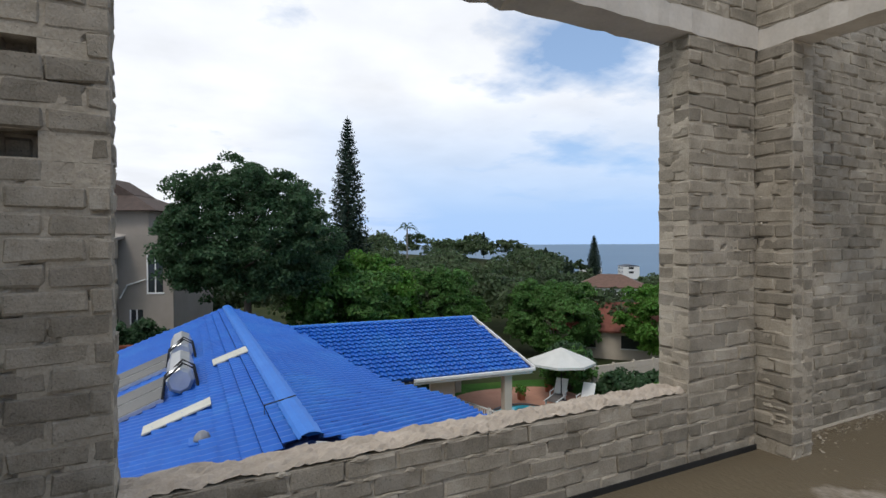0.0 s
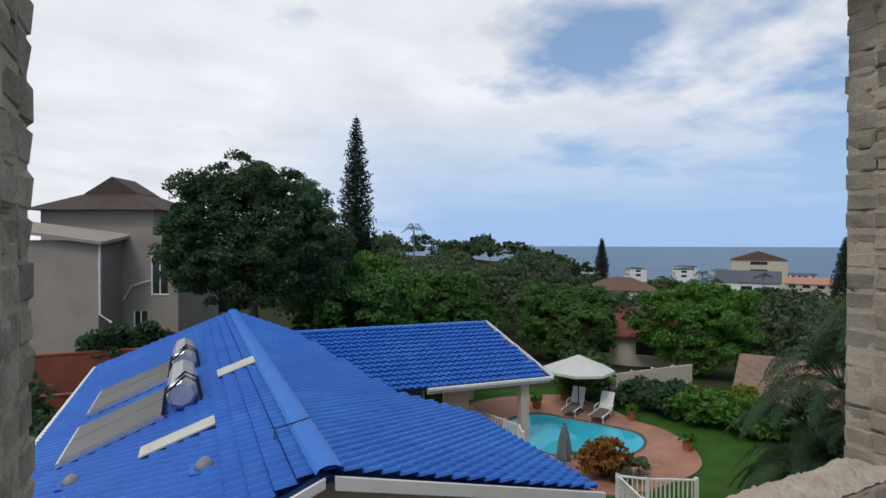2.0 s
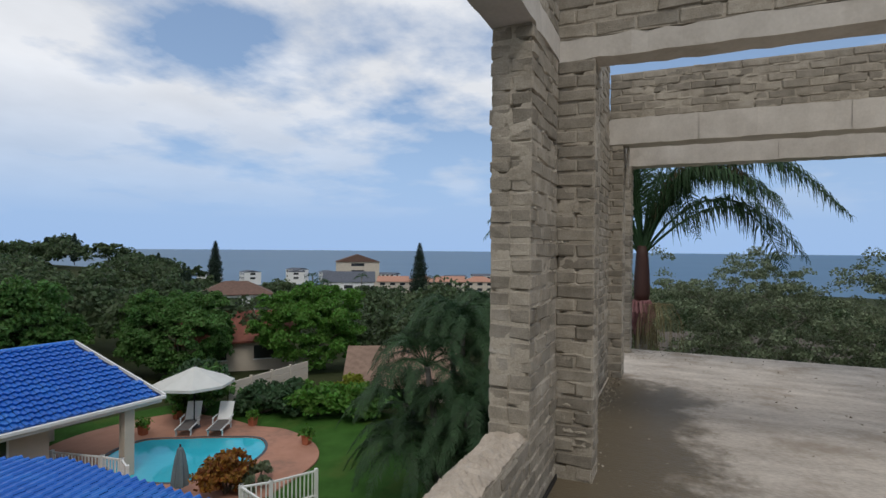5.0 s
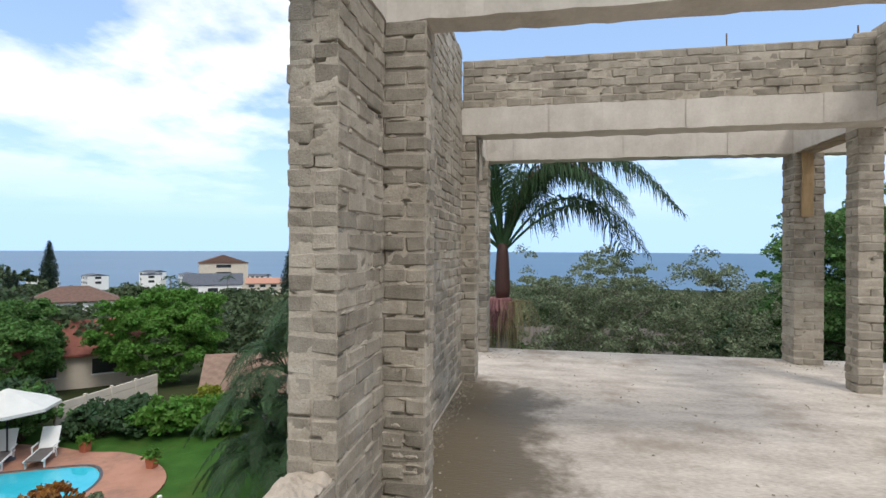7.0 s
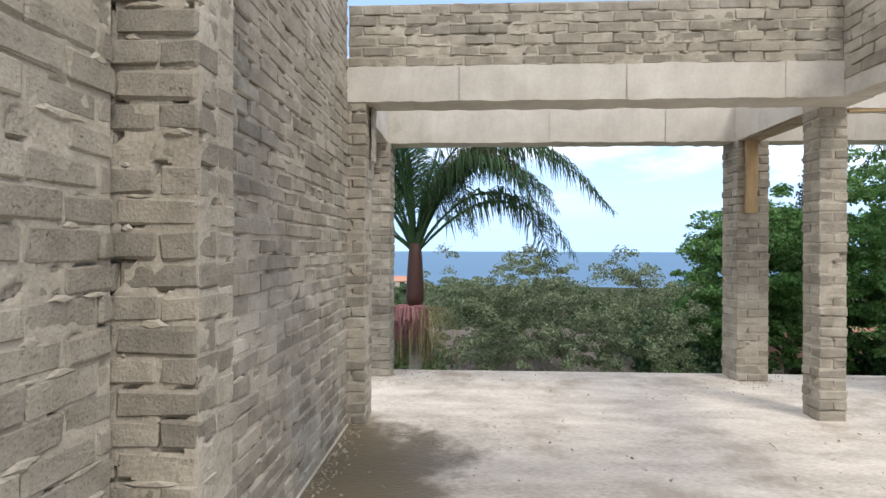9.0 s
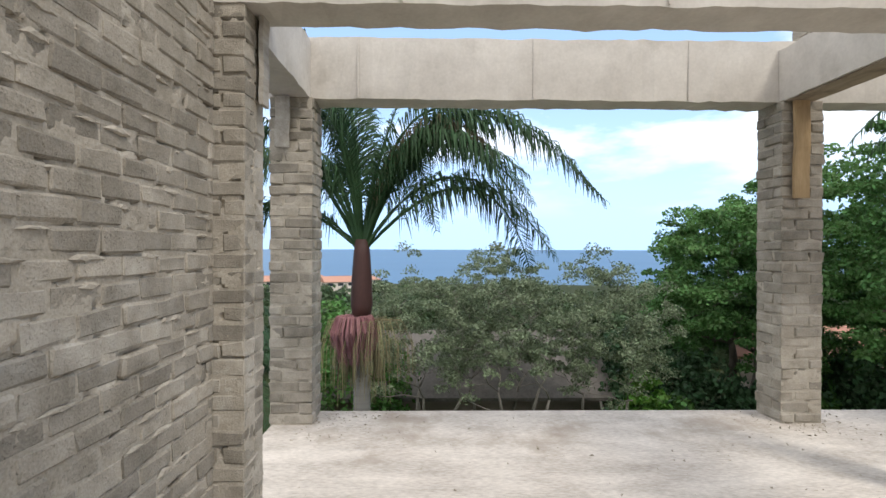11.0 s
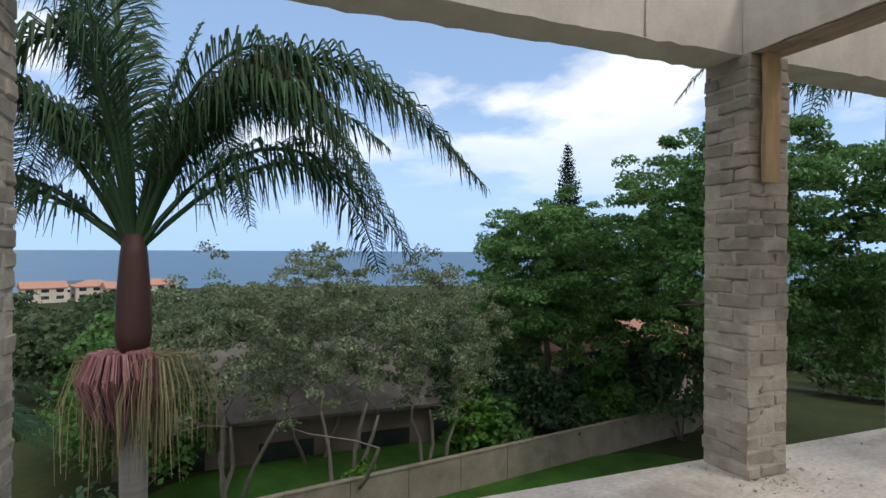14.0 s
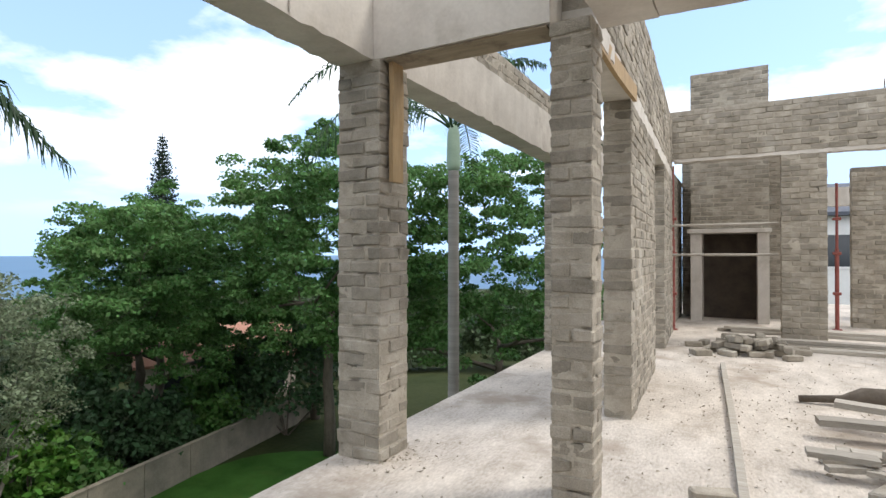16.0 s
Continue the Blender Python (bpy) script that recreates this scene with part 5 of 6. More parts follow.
def smooth_loop(pts, n=8):
    out = []
    k = len(pts)
    for i in range(k):
        p0, p1, p2, p3 = (Vector(pts[(i + j) % k]) for j in (-1, 0, 1, 2))
        for s_ in range(n):
            t = s_ / n
            out.append(.5 * ((2 * p1) + (p2 - p0) * t + (2 * p0 - 5 * p1 + 4 * p2 - p3) * t * t + (3 * p1 - p0 - 3 * p2 + p3) * t ** 3))
    return out


def slab(name, outer, z0, z1, material, hole=None):
    """A flat slab with a curved outline and, if given, a hole through it."""
    bm = bmesh.new()
    def ring(loop, z):
        vs = [bm.verts.new((p.x, p.y, z)) for p in loop]
        return vs, [bm.edges.new((vs[i], vs[(i + 1) % len(vs)])) for i in range(len(vs))]
    tops, edges = [], []
    for loop in [outer] + ([hole] if hole else []):
        t, e = ring(loop, z1)
        tops.append(t); edges += e
    bmesh.ops.triangle_fill(bm, edges=edges, use_beauty=True)
    for t in tops:
        b = [bm.verts.new((v.co.x, v.co.y, z0)) for v in t]
        for i in range(len(t)):
            j = (i + 1) % len(t)
            bm.faces.new((t[i], t[j], b[j], b[i]))
    bmesh.ops.recalc_face_normals(bm, faces=bm.faces)
    return part(name, bm, material, None)


def pool_garden():
    G = -6.9
    lawn = smooth_loop([(9, 9.5), (16, 9), (22.5, 12), (24, 18), (22, 24), (18, 26.5), (10, 26)])
    tagged(slab("lawn", lawn, -7.3, G, M_LAWN), "mown green garden lawn", "lawn", kind="structure")
    pool = smooth_loop([(18.2, 18.0), (17.7, 19.5), (16.9, 20.9), (15.9, 22.3), (14.0, 21.9), (13.1, 19.6), (13.6, 17.5), (15.3, 16.5), (17.1, 16.8)])
    pave = smooth_loop([(17.5, 14.4), (18.9, 15.8), (19.6, 17.8), (19.4, 19.4), (19.6, 21.6), (18.9, 24.4), (14.5, 25.3), (10.6, 22.5), (10.4, 17.0), (12.9, 14.3), (15.4, 14.0)])
    tagged(slab("pavement", pave, -7.2, G + .06, M_PAVE, pool), "reddish terracotta paving round the pool", "paving", kind="structure")
    cp = [p.lerp(Vector((16, 19.5)), -.035) for p in pool]
    rim = slab("coping", cp, G + .05, G + .075, M_EDGE, pool)
    tagged(rim, "dark tiled pool coping", "pool edge", kind="structure")
    wt = slab("water_pool", [p.lerp(Vector((16, 19.5)), .002) for p in pool], G - .2, G + .01, M_WATER)
    tagged(wt, "clear turquoise swimming pool water", "pool", kind="structure")
    # parasol
    u = thing("parasol", "large open pale canvas parasol on a dark pole", "parasol", loc=(18.05, 21.7, G + .06))
    V, Fc = tube([(0, 0, 0), (0, 0, 2.86)], [.03, .03], 8)
    mesh_ob("pole", V, Fc, M_BLACK, u)
    V = [(0, 0, 2.78)]
    for r, z in ((.85, 2.42), (1.72, 2.08), (1.72, 1.96)):
        V += [(r * math.cos(k * math.pi / 4), r * math.sin(k * math.pi / 4), z) for k in range(8)]
    Fc = [(0, 1 + k, 1 + (k + 1) % 8) for k in range(8)]
    for q in (0, 8):
        Fc += [(1 + q + k, 9 + q + k, 9 + q + (k + 1) % 8, 1 + q + (k + 1) % 8) for k in range(8)]
    mesh_ob("canopy", V, Fc, M_CANVAS, u, "pale grey-white canopy")
    for k in range(8):
        a = k * math.pi / 4
        V, Fc = tube([(0, 0, 2.6), (1.66 * math.cos(a), 1.66 * math.sin(a), 2.0)], [.012, .012], 4)
        mesh_ob("rib", V, Fc, M_BLACK, u)
    V, Fc = tube([(0, 0, 0), (0, 0, .1)], [.28, .26], 14)
    mesh_ob("base", V, Fc, M_EDGE, u)
    c = thing("closed_parasol", "folded slate-grey parasol standing by the pool", "parasol", loc=(12.75, 16.35, G + .06))
    V, Fc = tube([(0, 0, 0), (0, 0, 1.78)], [.03, .03], 8)
    mesh_ob("pole", V, Fc, M_BLACK, c)
    V, Fc = [], []
    for i, (z, r) in enumerate(((.45, .22), (.6, .23), (1.0, .19), (1.4, .13), (1.66, .07), (1.7, .02))):
        V += [(r * (1 + .3 * (k % 2)) * math.cos(k * math.pi / 8), r * (1 + .3 * (k % 2)) * math.sin(k * math.pi / 8), z) for k in range(16)]
    Fc = [(i * 16 + k, i * 16 + (k + 1) % 16, (i + 1) * 16 + (k + 1) % 16, (i + 1) * 16 + k) for i in range(5) for k in range(16)]
    mesh_ob("canopy", V, Fc, M_GREYCANVAS, c, "folded slate-grey canopy")

    def lounger(loc, rz):
        s_ = thing("sun_lounger", "white-framed sun lounger with raised back and dark sling", "sun lounger", "pool loungers", loc, rz)
        part("frame", boxed(-.33, -.27, -1.0, .5, .28, .34, .01), M_WHITE, s_)
        part("frame", boxed(.27, .33, -1.0, .5, .28, .34, .01), M_WHITE, s_)
        part("seat", boxed(-.27, .27, -1.0, .45, .30, .335), M_SLING, s_, "dark sling seat")
        b = part("backrest", boxed(-.32, .32, 0, .85, -.02, .03, .012), M_WHITE, s_)
        b.matrix_local = Matrix.Translation((0, .42, .33)) @ Matrix.Rotation(radians(58), 4, "X")
        for x in (-.3, .3):
            for y in (-.8, .35):
                part("leg", boxed(x - .025, x + .025, y - .04, y + .04, 0, .28, .005), M_WHITE, s_)
        for x in (-.36, .36):
            part("armrest", boxed(x - .03, x + .03, -.1, .5, .52, .56, .008), M_WHITE, s_)
            part("arm_post", boxed(x - .02, x + .02, -.08, -.03, .28, .52), M_WHITE, s_)
        return s_

    l1 = lounger((18.3, 20.3, G + .06), -62)
    copy_thing(l1, pose(17.7, 21.6, G + .06, 0, 0, -58))
    for k, (x, y) in enumerate(((19.39, 19.5), (18.5, 15.73), (18.6, 23.4), (16.4, 22.9))):
        p_ = thing("flower_pot", "square terracotta pot with a low green plant", "plant pot", "terracotta pots", (x, y, G + .06))
        bm = boxed(-.17, .17, -.17, .17, 0, .42, .01)
        for v in bm.verts:
            v.co.x *= .82 + .4 * v.co.z; v.co.y *= .82 + .4 * v.co.z
        part("pot", bm, M_POT, p_)
        rng = np.random.default_rng(200 + k)
        q = rng.normal(size=(160, 3)) * np.array((.13, .13, .09)) + np.array((0, 0, .5))
        V, Q = leaf_quads(q, np.tile((0, 0, 1.), (160, 1)), np.full(160, .11), rng)
        np_mesh("plant", V, Q, M_LEAF_BRIGHT, p_)
    shrub("croton_shrub", "rounded red and orange croton bush", (13.7, 15.3, G), (.75, .75, .85), 3000, .12, M_LEAF_RED, 210)
    shrub("border_shrub", "low green border planting under the croton", (14.6, 14.9, G), (.9, .6, .45), 1200, .15, M_LEAF_OLIVE, 211)
    for k, (x, y, r, h, m) in enumerate(((21.2, 20.6, 1.2, .9, M_LEAF_DARK), (21.8, 19.2, 1.2, .9, M_LEAF_DARK), (22.2, 17.8, 1.3, 1.0, M_LEAF_BRIGHT), (22.6, 16.3, 1.2, 1.0, M_LEAF_BRIGHT), (23.6, 16.8, .8, 1.2, M_LEAF_YELLOW), (23.0, 15.0, 1.0, .8, M_LEAF_MID), (20.0, 23.2, 1.3, 1.3, M_LEAF_MID), (20.9, 24.6, 1.4, 1.4, M_LEAF_DARK))):
        shrub("hedge_shrub", "clipped leafy shrub in the garden hedge", (x, y, G), (r, r, h), 2600, .16, m, 220 + k, group="garden hedge")
    ban = thing("banana_plant", "broad-leaved banana plant at the hedge", "plant", loc=(23.2, 13.7, G))
    for k in range(9):
        a = k * .7
        hh = Vector((math.cos(a), math.sin(a), 0))
        V = []
        for i in range(7):
            t = i / 6
            c = hh * (1.3 * t) + Vector((0, 0, 1.1 * t * (1.7 - t) + .3))
            w_ = .22 * math.sin(math.pi * (.1 + .88 * t))
            s2 = Vector((-hh.y, hh.x, 0)) * w_
            V += [c - s2 - Vector((0, 0, w_ * .3)), c, c + s2 - Vector((0, 0, w_ * .3))]
        mesh_ob("leaf", V, [(3 * i + j, 3 * i + j + 1, 3 * i + j + 4, 3 * i + j + 3) for i in range(6) for j in (0, 1)], M_LEAF_MID, ban, smooth=True)
    baluster_fence("white garden railing at the lawn edge", [(12.2, 12.2), (12.75, 13.75), (13.4, 13.15), (14.7, 12.4)], G + .0, .95)
    baluster_fence("white railing along the pool veranda", [(11.9, 21.6), (12.35, 19.6), (12.45, 18.75), (12.1, 18.0)], G + .06, 1.0)
    # garden wall of precast panels
    gw = thing("garden_wall", "cream precast panel garden wall", "wall", loc=(21.0, 22.6, -7.0), rz=-3)
    for i in range(4):
        for j in range(4):
            part("panel", boxed(i * 1.5 + .06, i * 1.5 + 1.5, -.04, .04, .02 + j * .36, .36 + j * .36, .008), M_CREAM, gw)
        part("post", boxed(i * 1.5 - .06, i * 1.5 + .06, -.07, .07, 0, 1.52, .008), M_CREAM, gw)


blue_house()
pool_wing()
pool_garden()

# ---- houses round about ----


def simple_house(name, label, loc, rz, w, d, wall_h, roof_h, wall_m, roof_m, windows=3, storeys=1, over=.4, gable=True, category="house"):
    h = thing(name, label, category, loc=loc, rz=rz)
    part("wall", boxed(-w / 2, w / 2, -d / 2, d / 2, -2, wall_h), wall_m, h)
    a, b = w / 2 + over, d / 2 + over
    rl = a if gable else max(.3, a - b)
    z0, z1 = wall_h, wall_h + roof_h
    V = [(-a, -b, z0), (a, -b, z0), (a, b, z0), (-a, b, z0), (-rl, 0, z1), (rl, 0, z1), (-a, -b, z0 - .15), (a, -b, z0 - .15), (a, b, z0 - .15), (-a, b, z0 - .15)]
    mesh_ob("roof", V, [(0, 1, 5, 4), (2, 3, 4, 5), (1, 2, 5), (3, 0, 4), (6, 7, 1, 0), (7, 8, 2, 1), (8, 9, 3, 2), (9, 6, 0, 3), (9, 8, 7, 6)], roof_m, h)
    for s_ in range(storeys):
        zc = wall_h * (s_ + .55) / storeys
        hh = min(.65, wall_h / storeys * .25)
        for side in (-1, 1):
            for i in range(windows):
                x = (i + .5) / windows * w - w / 2
                ww_ = w / windows * .26
                yy = side * d / 2
                p_ = part("window", boxed(x - ww_, x + ww_, yy - .03, yy + .03, zc - hh, zc + hh), M_DARKGLASS, h, "dark window pane")
                part("window_frame", boxed(x - ww_ - .07, x + ww_ + .07, yy - .045, yy + .045, zc - hh - .09, zc - hh), M_WHITE, p_)
        for side in (-1, 1):
            p_ = part("window", boxed(side * w / 2 - .03, side * w / 2 + .03, -d * .15, d * .15, zc - hh, zc + hh), M_DARKGLASS, h, "dark window pane")
    return h


simple_house("bungalow", "white bungalow with brown hipped roof among trees", (66.5, 67.2, -8.6), -45, 10.5, 7, 2.6, 1.9, M_WHITE, M_BROWNROOF, gable=False)
simple_house("apartment_block", "cream apartment block with brown pitched roof by the sea", (219, 142, -14.5), 35, 13, 20, 9.5, 3.5, M_CREAM, M_BROWNROOF, 3, 3)
simple_house("grey_roof_house", "house with dark slate roof and white gable", (167, 112, -14.8), -60, 18, 9, 4.0, 3.6, M_WHITE, M_GREYROOF)
for k, (x, y) in enumerate(((204, 88), (199, 98), (193, 108), (210, 77), (216, 62), (222, 49), (212, 38), (226, 30))):
    simple_house("terrace_house", "cream terrace house with orange tiled roof", (x, y, -16.3), -65, 12, 8, 4.4, 2.0, M_CREAM, M_ORANGEROOF, 3, 2, gable=k % 2 == 0)
for k, (x, y, w_, hh) in enumerate(((221, 180, 16, 7), (238, 172, 18, 6), (206, 196, 14, 7), (250, 160, 16, 5), (190, 206, 12, 6), (232, 188, 12, 8), (246, 140, 14, 5), (232, 55, 14, 6), (228, 40, 12, 6), (236, 84, 16, 7), (240, 100, 14, 5))):
    simple_house("white_building", "small white flat-topped building by the shore", (x, y, -15.0), 40 + 9 * k, w_ * .7, 8, hh * .6, .8, M_WHITE, M_GREYROOF, 4, 2, .1, category="building")
simple_house("garden_cottage", "cottage with red tiled roof under trees", (33.0, 33.6, -7.6), -45, 8, 6, 2.0, 1.9, M_CREAM, M_REDROOF, 2)
simple_house("garage", "low garage with weathered tiled roof", (28.6, 16.6, -7.6), -62, 5.6, 6, 1.7, 1.5, M_CREAM, M_OLDTILE, 1)
simple_house("neighbour_cottage", "brown-walled house under the garden trees", (31.0, -.5, -8.9), -90, 12, 7, 3.7, 2.4, M_BROWNWALL, M_GREYTILE, 3)
simple_house("neighbour_cottage", "house with weathered terracotta roof behind trees", (34.0, -21.0, -7.4), -120, 8, 7, 2.9, 1.6, M_CREAM, M_ORANGEROOF, 3)

simple_house("white_villa", "white two-storey house behind the building site", (1.0, -30.0, -4.0), 5, 12, 8, 7.0, 1.6, M_WHITE, M_GREYROOF, 4, 2)
# tall taupe house beyond the blue roof
def tall_house():
    h = thing("tall_house", "three-storey taupe plastered house with brown roofs", "house", loc=(-4.0, 41.2, -7.0), rz=-27)
    part("wall", boxed(-7, 0, 0, 8, 0, 8.6), M_GREYWALL, h)
    part("wall", boxed(0, 3.8, 2.5, 9, 0, 9.0), M_GREYWALL, h)
    part("wall", boxed(-7.4, .8, 5, 11, 8.4, 10.8), M_GREYWALL, h)
    V = [(-7.4, -.5, 9.6), (.5, -.5, 8.5), (.5, 3.0, 9.0), (-7.4, 3.0, 10.0)]
    V += [(x, y, z - .2) for x, y, z in V]
    mesh_ob("roof", V, [(0, 1, 2, 3), (7, 6, 5, 4), (0, 4, 5, 1), (1, 5, 6, 2), (2, 6, 7, 3), (3, 7, 4, 0)], M_GREYWALL, h, "sloping plastered parapet")
    V = [(-8.2, 4.2, 10.8), (1.8, 4.2, 10.8), (1.8, 11.8, 10.8), (-8.2, 11.8, 10.8), (-4.9, 6.6, 12.2), (-1.3, 6.6, 12.2), (-1.3, 9.2, 12.2), (-4.9, 9.2, 12.2)]
    mesh_ob("roof", V, [(0, 1, 5, 4), (1, 2, 6, 5), (2, 3, 7, 6), (3, 0, 4, 7), (4, 5, 6, 7), (3, 2, 1, 0)], M_DARKROOF, h, "dark brown hipped roof")
    V = [(-5.2, 6.4, 12.1), (-1.0, 6.4, 12.1), (-3.1, 6.4, 13.4), (-5.2, 9.4, 12.1), (-1.0, 9.4, 12.1), (-3.1, 9.4, 13.4)]
    mesh_ob("gablet", V, [(0, 1, 2), (5, 4, 3), (0, 2, 5, 3), (1, 4, 5, 2), (0, 3, 4, 1)], M_DARKROOF, h)
    for x0, x1, z0, z1 in ((2.1, 3.1, 5.0, 7.6), (.9, 1.7, 2.8, 3.8), (-6.2, -5.4, 2.6, 4.4)):
        yy = 2.5 if x0 > 0 else 0
        p_ = part("window", boxed(x0, x1, yy - .03, yy + .02, z0, z1), M_DARKGLASS, h, "dark window")
        part("window_frame", boxed(x0 - .1, x1 + .1, yy - .06, yy + .02, z0 - .12, z0), M_WHITE, p_)
        part("window_frame", boxed(x0 - .1, x0, yy - .06, yy + .02, z0, z1), M_WHITE, p_)
        part("window_frame", boxed((x0 + x1) / 2 - .04, (x0 + x1) / 2 + .04, yy - .05, yy + .02, z0, z1), M_WHITE, p_)
    V, Fc = tube([(.4, -.3, 8.5), (.15, -.1, 8.2), (.15, -.1, 3.9), (.9, -.1, 3.4)], [.07] * 4, 6)
    mesh_ob("downpipe", V, Fc, M_WHITE, h, "white downpipe")
    V, Fc = tube([(.2, 2.35, 4.6), (.7, 2.35, 5.5), (2.0, 2.35, 5.9)], [.06] * 3, 6)
    mesh_ob("downpipe", V, Fc, M_WHITE, h, "white downpipe")
    gw = thing("brick_garden_wall", "dark red brick garden wall", "wall", loc=(-6.5, 34.5, -7.0), rz=-4)
    part("wall", boxed(0, 16, -.12, .12, -.5, 2.7), M_BRICKRED, gw)
    part("coping", boxed(-.05, 16.05, -.16, .16, 2.7, 2.78), M_BRICKRED, gw)
    tw = thing("brick_garden_wall", "red brick terrace wall with planting", "wall", loc=(-9, 30.0, -7.0), rz=-4)
    part("wall", boxed(0, 8.0, -.12, .12, -.5, 1.7), M_BRICKRED, tw)
    part("coping", boxed(-.05, 8.05, -.16, .16, 1.7, 1.78), M_BRICKRED, tw)
    for k, (x, y, r, z) in enumerate(((-3.0, 35.2, 1.3, -5.2), (-1.2, 36.0, 1.2, -5.0), (-6.0, 27.0, 1.6, -7.0), (-5.0, 24.0, 1.5, -7.0), (-7.2, 30.6, 1.6, -7.0), (-4.2, 20.5, 1.2, -7.0))):
        shrub("garden_shrub", "dense dark green garden shrub", (x, y, z - .6 if z > -6 else z), (r, r, r * 1.3), 2400, .18, M_LEAF_DARK, 240 + k, group="garden shrubs")


tall_house()

# east garden: boundary wall, lawn
bw = thing("boundary_wall", "long low grey-brown garden boundary wall", "wall", loc=(21.3, 2.0, -7.0), rz=-80.3)
for i in range(11):
    part("panel", boxed(i * 2.0, i * 2.0 + 1.985, -.07, .07, -.3, 1.25, .01), M_MOSSWALL, bw)
    part("coping", boxed(i * 2.0, i * 2.0 + 1.99, -.1, .1, 1.25, 1.31, .01), M_MOSSWALL, bw)
el_ = smooth_loop([(9, -14), (9, 0), (12, 4), (18, 3), (21.6, -2), (23.4, -14), (16, -17)])
tagged(slab("lawn_east", el_, -7.3, -6.93, M_LAWN), "shaded green lawn below the veranda", "lawn", kind="structure")
fl = smooth_loop([(22.3, 3.0), (26.8, 3.0), (27.2, -7.5), (23.6, -8.5)])
tagged(slab("lawn_far", fl, -7.3, -6.9, M_LAWN), "green lawn beyond the boundary wall", "lawn", kind="structure")

# ---- clutter on the slab ----


def plank(name, label, a, b, w_, t, material, category="plank", group="", roll=0.0):
    a, b = Vector(a), Vector(b)
    L_ = (b - a).length
    n = 8
    bm = bmesh.new()
    rnd = random.Random(int(L_ * 1000) + int(a.x * 100))
    rings = []
    for i in range(n + 1):
        x = L_ * i / n
        dz = rnd.uniform(-.003, .003)
        dy = .004 * math.sin(i * .8 + L_)
        rings.append([bm.verts.new((x, dy - w_ / 2, dz)), bm.verts.new((x, dy + w_ / 2, dz)), bm.verts.new((x, dy + w_ / 2, t + dz)), bm.verts.new((x, dy - w_ / 2, t + dz))])
    for p, q in zip(rings, rings[1:]):
        for k in range(4):
            bm.faces.new((p[k], p[(k + 1) % 4], q[(k + 1) % 4], q[k]))
    bm.faces.new(rings[0]); bm.faces.new(rings[-1][::-1])
    bmesh.ops.recalc_face_normals(bm, faces=bm.faces)
    o = part(name, bm, material, None)
    o.matrix_world = Matrix.Translation(a) @ (b - a).to_track_quat("X", "Z").to_matrix().to_4x4() @ Matrix.Rotation(radians(roll), 4, "X")
    return tagged(o, label, category, group)


plank("long_plank", "long narrow timber batten lying on the dusty slab", (6.05, -6.0, .002), (5.86, -1.9, .002), .05, .045, M_PLANK)
for i, (x, y, z, l, r_) in enumerate(((1.2, -9.3, .002, 5.0, 1), (1.4, -9.12, .002, 4.6, -1), (1.3, -9.2, .05, 4.8, 0), (2.0, -8.1, .002, 3.6, 2), (2.2, -7.9, .002, 3.4, -2), (2.1, -8.0, .05, 3.4, 1), (2.3, -7.6, .002, 3.2, 0))):
    plank("timber_plank", "weathered grey timber plank in a stack on the slab", (x, y, z), (x + l, y + .03 * r_, z), .2, .045, M_PLANK, group="stacked planks")
for i, (ax, ay, az_, bx, by, bz) in enumerate(((4.2, -3.35, .003, 5.3, -2.95, .003), (4.3, -3.15, .003, 5.15, -3.3, .003), (4.0, -3.4, .052, 5.2, -3.2, .052), (4.2, -3.0, .054, 5.05, -3.1, .054), (4.1, -3.6, .10, 5.4, -3.65, .10), (4.1, -3.9, .15, 5.25, -3.75, .15), (4.0, -3.2, .102, 5.0, -3.0, .102), (4.2, -2.75, .003, 5.0, -2.65, .003))):
    mid_ = (Vector((ax, ay, az_)) + Vector((bx, by, bz))) * .5
    half_ = (Vector((bx, by, bz)) - mid_)
    half_.rotate(Euler((0, 0, radians((-24, 14, 30, -12, 8, -20, 26, -6)[i]))))
    ax, ay, az_ = mid_ - half_
    bx, by, bz = mid_ + half_
    plank("scrap_timber", "short weathered offcut in a pile of scrap wood", (ax, ay, az_), (bx, by, bz), .13, .045, M_PLANK, group="scrap wood pile")
rnd = random.Random(12)
for i in range(13):
    l_, a_ = rnd.uniform(.22, .6), rnd.uniform(-.9, .9)
    c_ = Vector((rnd.uniform(4.75, 5.5), rnd.uniform(-3.15, -2.45), .003 + .05 * (i % 3)))
    v_ = Vector((math.cos(a_), math.sin(a_), rnd.uniform(-.02, .06))) * l_ * .5
    v_.z = abs(v_.z)
    plank("scrap_timber", "splintered weathered offcut in a pile of scrap wood", c_ - Vector((v_.x, v_.y, 0)), c_ + v_, rnd.uniform(.04, .13), rnd.uniform(.02, .05), M_PLANK, group="scrap wood pile")
lg = thing("timber_pole", "brown rounded timber pole with a thin neck", "pole", loc=(0, 0, 0))
V, Fc = tube([(5.42, -4.58, .035), (5.1, -4.62, .06), (5.05, -4.63, .07), (4.95, -4.65, .088), (4.1, -4.75, .092)], [.03, .035, .05, .085, .09], 10)
mesh_ob("pole", V, Fc, M_BARK, lg, smooth=True)
rnd = random.Random(31)
pile = []
